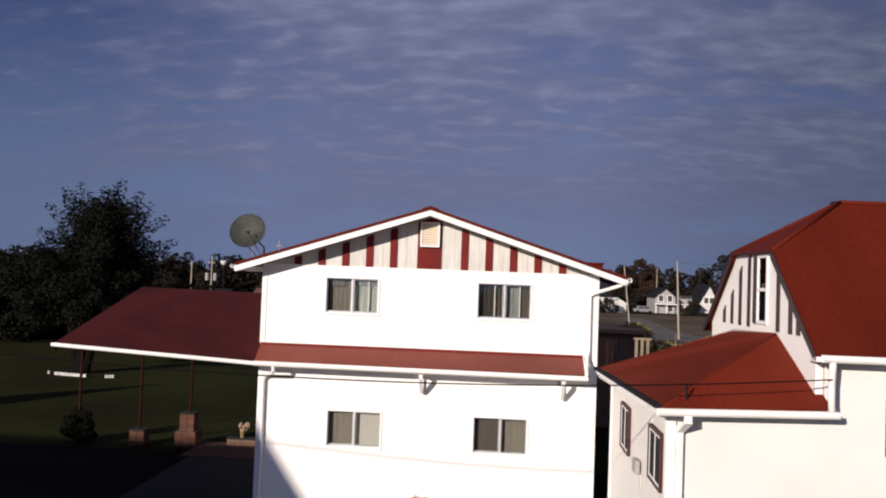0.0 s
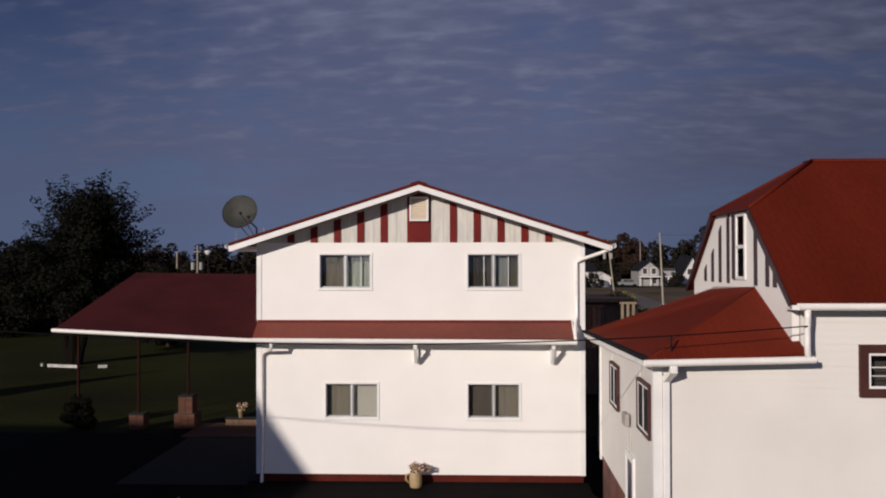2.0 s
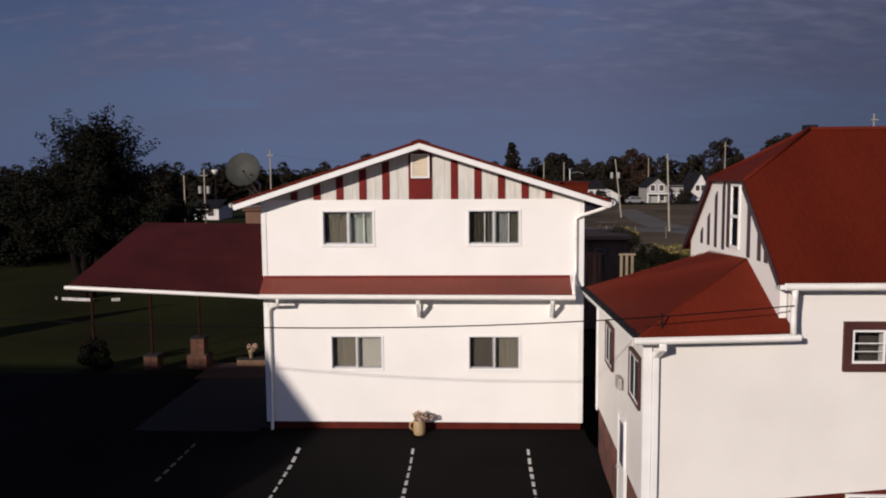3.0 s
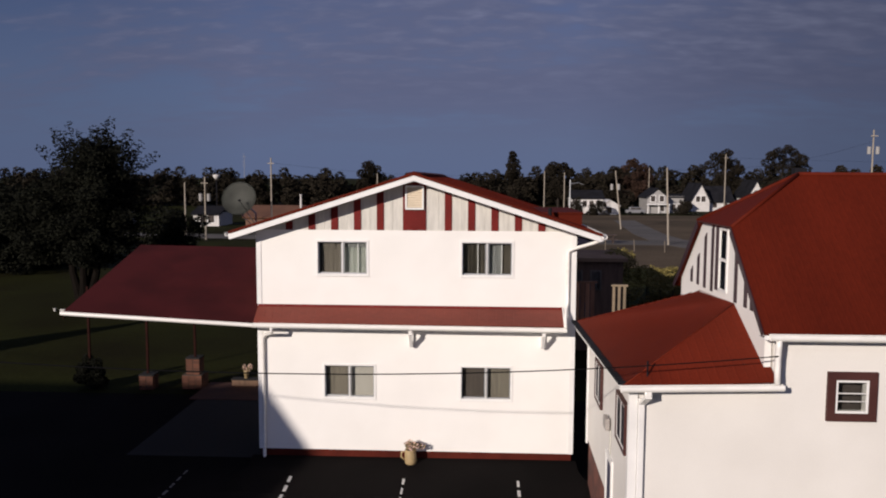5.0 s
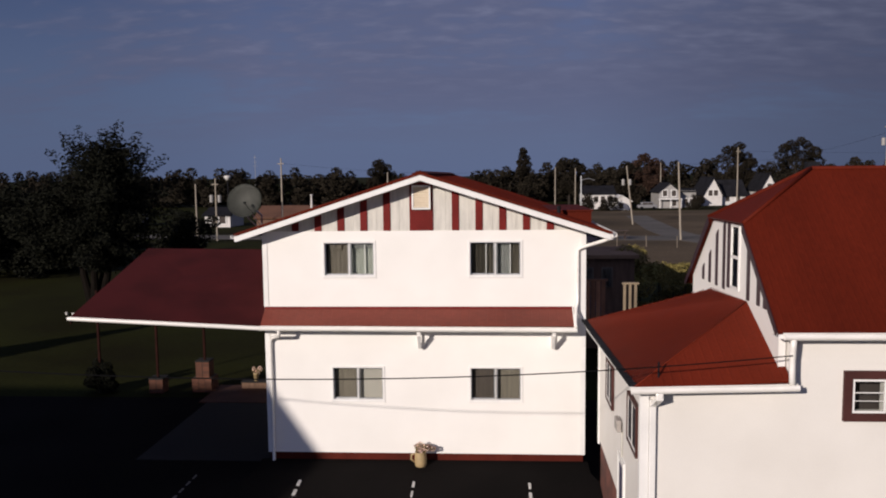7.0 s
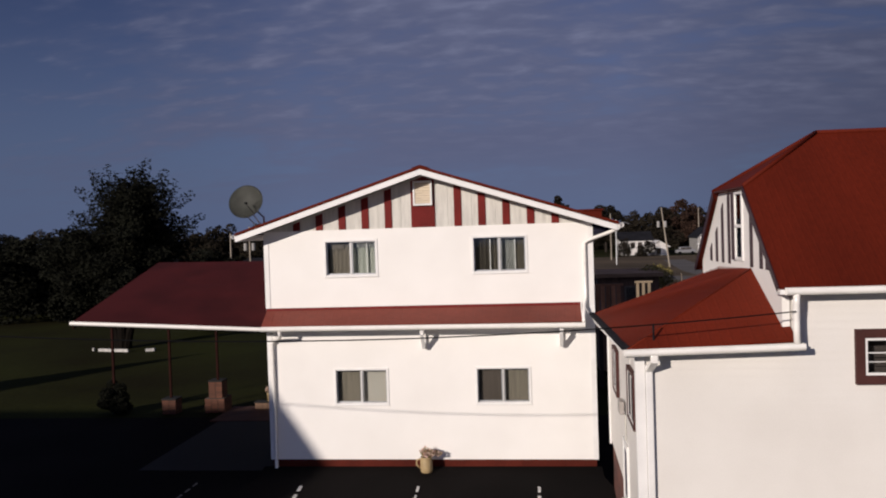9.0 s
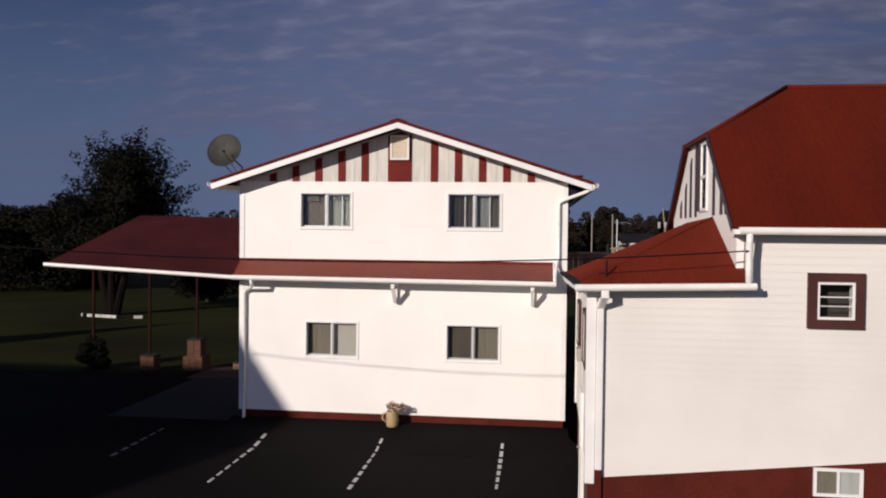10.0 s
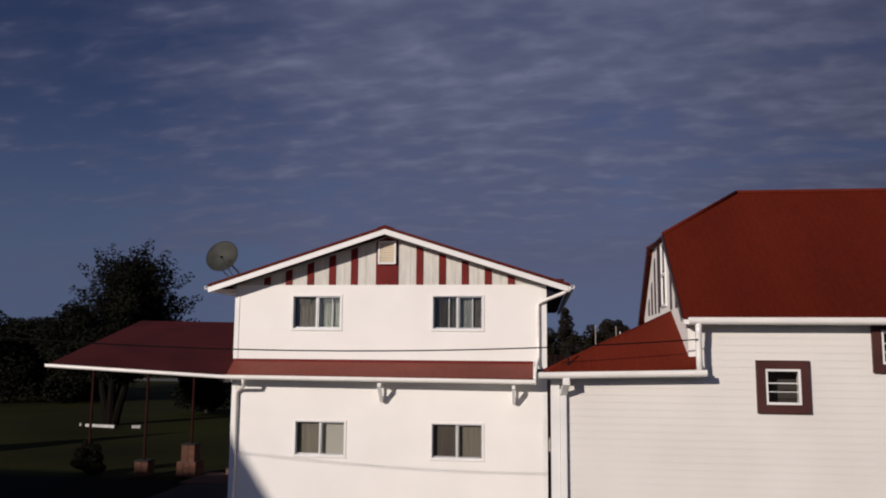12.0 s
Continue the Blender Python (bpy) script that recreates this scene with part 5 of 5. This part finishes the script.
house("far_house", 44.2, 143, 4.0, 7, 3.3, 3.7, "long pale grey house with dark roof", GREYSIDE, CHARCOAL, False, ((0.2, 0.3), (0.5, 0.3), (0.8, 0.3)))
house("far_house", 51.49, 150, 3.7, 10, 2.2, 5.8, "white steep gabled house across the road", WHITESIDE, CHARCOAL, True, ((0.35, 0.45), (0.65, 0.45)))
house("far_house", 56.12, 152, 5.5, 8, 2.0, 5.3, "dark roofed white house across the road", WHITESIDE, CHARCOAL, False, ((0.3, 0.25), (0.7, 0.25)))
house("far_house", 62.89, 150, 3.4, 9, 3.0, 6.5, "white narrow gabled house among trees", WHITESIDE, CHARCOAL, True, ((0.5, 0.6),))
house("far_house", 26.4, 138, 6.0, 7, 3.0, 4.5, "white bungalow with dark roof behind garden shrubs", WHITESIDE, CHARCOAL, False, ((0.14, 0.42), (0.4, 0.42), (0.62, 0.42), (0.86, 0.42)))
house("far_house", 30.0, 134, 3.4, 6, 1.7, 2.6, "low white carport beside shrubs", WHITESIDE, WHITESIDE, True, ((0.5, 0.3),))
house("far_house", -32.74, 90, 3.6, 6, 1.8, 2.7, "low white shed among trees", WHITESIDE, CHARCOAL, False, ((0.4, 0.4), (0.7, 0.4)))
tan_house = house("far_house", -20.4, 80, 7.6, 7, 1.9, 3.2, "low building with tan brown roof", TAN, TAN, False, ())
part("roof_vent", tubes(([(-17.7, 82.5, 2.9), (-17.7, 82.5, 4.5)], 0.16, 0.1, 10)), WHITESIDE, tan_house, "white vent stack")
part("vent_cap", tubes(([(-17.7, 82.5, 4.5), (-17.7, 82.5, 4.62)], 0.2, 0.2, 10)), WHITESIDE, tan_house)
house("far_house", -47.21, 92, 3.0, 5, 1.8, 2.8, "small white outbuilding at the wood edge", WHITESIDE, CHARCOAL, False, ())

# parked car by the far house
car = thing("parked_car", 34.35, 133, 0.0, "pale parked car in front of a house", "car")
part("body", boxes((32.85, 36.45, 132, 133.7, 0.35, 0.95), bevel=0.15), CARBODY, car)
part("cabin", boxes((33.45, 35.75, 132.08, 133.62, 0.94, 1.45), bevel=0.2), CARBODY, car)
part("side_window", boxes((33.7, 34.55, 132.05, 132.09, 1.05, 1.35), (34.65, 35.5, 132.05, 132.09, 1.05, 1.35)), ROOM, car)
for wx in (33.5, 35.75):
    part("wheel", tubes(([(wx, 131.95, 0.32), (wx, 132.2, 0.32)], 0.32, 0.32, 14)), BLACK, car)


# ---- utility poles ----
def utility_pole(x, y, h, label, arm=True, can=False, lean=0.0):
    t = thing("utility_pole", x, y, 0.0, label, "utility pole", "utility poles")
    part("pole", tubes(([(x, y, -0.3), (x + lean * h, y, h)], 0.11, 0.075, 8)), POLE, t)
    if arm:
        part("crossarm", boxes((x + lean * h - 0.38, x + lean * h + 0.38, y - 0.2, y - 0.12, h - 0.7, h - 0.6)), POLE, t)
    if can:
        for s in (-0.45, 0.45):
            part("transformer", tubes(([(x + s + lean * h, y - 0.1, h - 2.6), (x + s + lean * h, y - 0.1, h - 1.8)], 0.2, 0.2, 10)), GREYSIDE, t)
    return t


utility_pole(-24.75, 67, 6.8, "grey utility pole with transformers at the field", True, True)
utility_pole(-28.11, 70, 6.2, "short grey utility pole at the field", False)
utility_pole(-19.54, 75, 9.1, "tall pale utility pole beyond the roofs", True)
utility_pole(-10.10, 100, 7.4, "slim utility pole before the wood", False)
utility_pole(24.46, 90, 7.9, "leaning grey utility pole by the road", False, True, -0.12)
utility_pole(24.81, 64.5, 8.0, "pale utility pole at the road bend", False, False, -0.045)
utility_pole(46.65, 118, 11.0, "tall utility pole by the white house", True)
utility_pole(16.25, 118, 8.0, "pale utility pole behind the ridge", False)
utility_pole(19.65, 118, 7.8, "pale utility pole beside dark trees", False)
utility_pole(40.69, 150, 9.0, "distant utility pole behind the house", False)
utility_pole(47.69, 70, 12.2, "tall utility pole with two transformers", True, True)
lampp = thing("street_lamp", 18.6, 100, 0.0, "pale street lamp with a bent arm", "street lamp")
part("pole", tubes(([(18.6, 100, -0.2), (18.6, 100, 6.6)], 0.1, 0.07, 8)), STEEL, lampp)
part("arm", tubes(([(18.6, 100, 6.0), (19.8, 100, 6.2), (20.6, 100, 5.9)], 0.05, 0.05, 6)), STEEL, lampp)

line_a = thing("power_line", 0, 80, 7, "thin power lines strung between far poles", "power line")
for (ax, ay, az), (bx, by, bz) in (((-19.54, 75, 8.5), (16.25, 118, 7.8)), ((24.3, 90, 7.6), (24.7, 64.5, 7.8)), ((46.65, 118, 10.4), (150, 120, 11)), ((24.7, 64.5, 7.8), (47.7, 70, 11.0))):
    pts = [(ax + (bx - ax) * k / 14, ay + (by - ay) * k / 14, az + (bz - az) * k / 14 - 1.0 * (1 - (2 * k / 14 - 1) ** 2)) for k in range(15)]
    part("wire", tubes((pts, 0.01, 0.01, 5)), BLACK, line_a)

field_fence = thing("field_fence", 22, 55, 0.0, "sparse weathered posts of a field fence", "fence")
for i in range(9):
    fx, fy = 17.3 + 2.6 * i, 58 - 0.9 * i + 0.5 * math.sin(3 * i)
    part("post", tubes(([(fx, fy, -0.1), (fx + 0.05 * math.sin(5 * i), fy, 1.1)], 0.05, 0.045, 7)), WOOD, field_fence)
part("wire", tubes(([(17.3 + 2.6 * i, 58 - 0.9 * i + 0.5 * math.sin(3 * i), 1.0) for i in range(9)], 0.006, 0.006, 5)), BLACK, field_fence)

table = thing("picnic_table", 18.6, 66, 0.0, "dark weathered picnic table at the field edge", "picnic table")
part("tabletop", boxes((17.6, 19.7, 65.6, 66.4, 0.86, 0.94)), DARKWOOD, table)
for by in (65.15, 66.6):
    part("bench", boxes((17.6, 19.7, by, by + 0.28, 0.46, 0.52)), DARKWOOD, table)
for bx in (17.9, 19.3):
    part("leg_frame", boxes((bx, bx + 0.1, 65.2, 66.8, 0.38, 0.46), (bx, bx + 0.1, 65.75, 65.85, -0.05, 0.86), (bx, bx + 0.1, 66.15, 66.25, -0.05, 0.86)), DARKWOOD, table)

mast = thing("radio_mast", -54.2, 180, 0.0, "thin grey radio mast beyond the wood", "radio mast")
part("mast_tube", tubes(([(-54.2, 180, -0.3), (-54.2, 180, 12.6)], 0.09, 0.04, 6)), GREYSIDE, mast)
for k in range(3):
    part("antenna_arm", tubes(([(-54.7, 180, 9.6 + 1.1 * k), (-53.7, 180, 9.6 + 1.1 * k)], 0.03, 0.03, 5)), GREYSIDE, mast)

# white water tank on the skyline
tank = thing("water_tank", -51.3, 150, 0.0, "white water tank above the far wood", "water tank")
part("bowl", lathe(bmesh.new(), -51.3, 150, [(0.3, 6.25), (0.5, 6.5), (0.78, 6.95), (0.74, 7.2), (0.2, 7.3)], 16), WHITESIDE, tank, smooth=True)
part("stem", tubes(([(-51.3, 150, -0.3), (-51.3, 150, 6.35)], 0.12, 0.12, 10)), CHARCOAL, tank)


# ---- far woods ----
def wood_row(name, x0, x1, y, h0, h1, seed, label, step=2.6, size=0.75, per=220):
    r = random.Random(seed)
    bl = []
    x = x0
    while x < x1:
        h = r.uniform(h0, h1)
        yy = y + r.uniform(-6, 6)
        for k in range(6):
            bl.append(((x + r.uniform(-1.7, 1.7), yy + r.uniform(-1.5, 1.5), h * (0.18 + 0.14 * k) ), (1.9 - 0.13 * k, 1.9, 1.25)))
        x += step * r.uniform(0.6, 1.5)
    solo(name, leaf_cloud(bmesh.new(), bl, per * len(bl) // 6, size, seed), LEAF_FAR, label, "trees", kind="stuff")


wood_row("woods", -260, -95, 185, 6.5, 9.5, 61, "dark wood along the western skyline", 2.6, 0.95, 560)
wood_row("woods", -100, -30, 165, 6.0, 9.0, 62, "dark wood behind the field", 1.6, 0.85, 720)
wood_row("woods", -34, 10, 172, 5.5, 8.6, 63, "dark wood behind the motel roof", 1.6, 0.85, 720)
wood_row("woods", 8, 45, 182, 6.0, 9.8, 64, "dark tall trees behind the houses", 1.5, 0.85, 800)
wood_row("woods", 45, 150, 205, 7.0, 11.0, 65, "dark wood behind the white houses", 2.0, 0.95, 720)
tree("poplar_tree", 12.39, 150, 13.2, 1.2, 71, "tall narrow poplar on the skyline", 5720, 0.5, 26, 0.25, 0.2, LEAF_FAR, 1.3)
tree("round_tree", -17.91, 150, 10.6, 3.4, 72, "round dark tree beyond the roof", 7920, 0.5, 26, 0.25, 0.2, LEAF_FAR, 1.6)
tree("round_tree", 22.73, 160, 10.6, 5.2, 73, "broad dark tree on the skyline", 11440, 0.55, 36, 0.3, 0.2, LEAF_FAR, 1.8)
tree("round_tree", 33.09, 150, 9.5, 3.6, 74, "dark tree beside the grey house", 8800, 0.5, 28, 0.25, 0.15, LEAF_FAR, 1.6)
tree("round_tree", 41.6, 172, 11.6, 5.0, 75, "brownish tree behind the grey house", 12000, 0.5, 40, 0.3, 0.2, LEAF_RUST, 1.6)
tree("round_tree", 59.76, 162, 14.0, 4.0, 76, "tall dark tree behind the utility pole", 10120, 0.5, 36, 0.3, 0.2, LEAF_FAR, 1.6)
tree("round_tree", 71.20, 158, 14.4, 5.6, 77, "large dark tree above the inn roof", 13640, 0.5, 44, 0.3, 0.2, LEAF_FAR, 1.9)
tree("round_tree", 43.77, 134, 2.7, 1.5, 79, "round dark shrub before the grey house", 2600, 0.3, 16, 0.1, 0.1, LEAF_FAR, 0.9)
tree("round_tree", 27.12, 130, 2.6, 1.7, 80, "garden shrub before the bungalow", 2600, 0.3, 16, 0.1, 0.1, LEAF_FAR, 0.9)
tree("round_tree", 23.43, 131, 3.4, 1.3, 81, "upright shrub beside the bungalow", 2200, 0.3, 14, 0.1, 0.1, LEAF_FAR, 0.8)

# ---- unseen neighbouring wing behind, added to throw the long shade ----
shade_wing = thing("neighbour_building", -31.8, -28, 0.0, "unseen white wing with steep red roof, added to cast shade", "building")
part("wall", boxes((-60, -15.9, -30.6, -24.4, 0, 6.67)), WHITE, shade_wing)
part("roof", plates((((-60, -24, 6.67), (-15.53, -24, 6.67), (-18.2, -27.5, 12.6), (-60, -27.5, 12.6)), 0.08), (((-60, -31, 6.67), (-15.53, -31, 6.67), (-18.2, -27.5, 12.6), (-60, -27.5, 12.6)), 0.08), (((-15.53, -24, 6.67), (-15.53, -31, 6.67), (-18.2, -27.5, 12.6)), 0.08)), ROOF_MAIN, shade_wing)
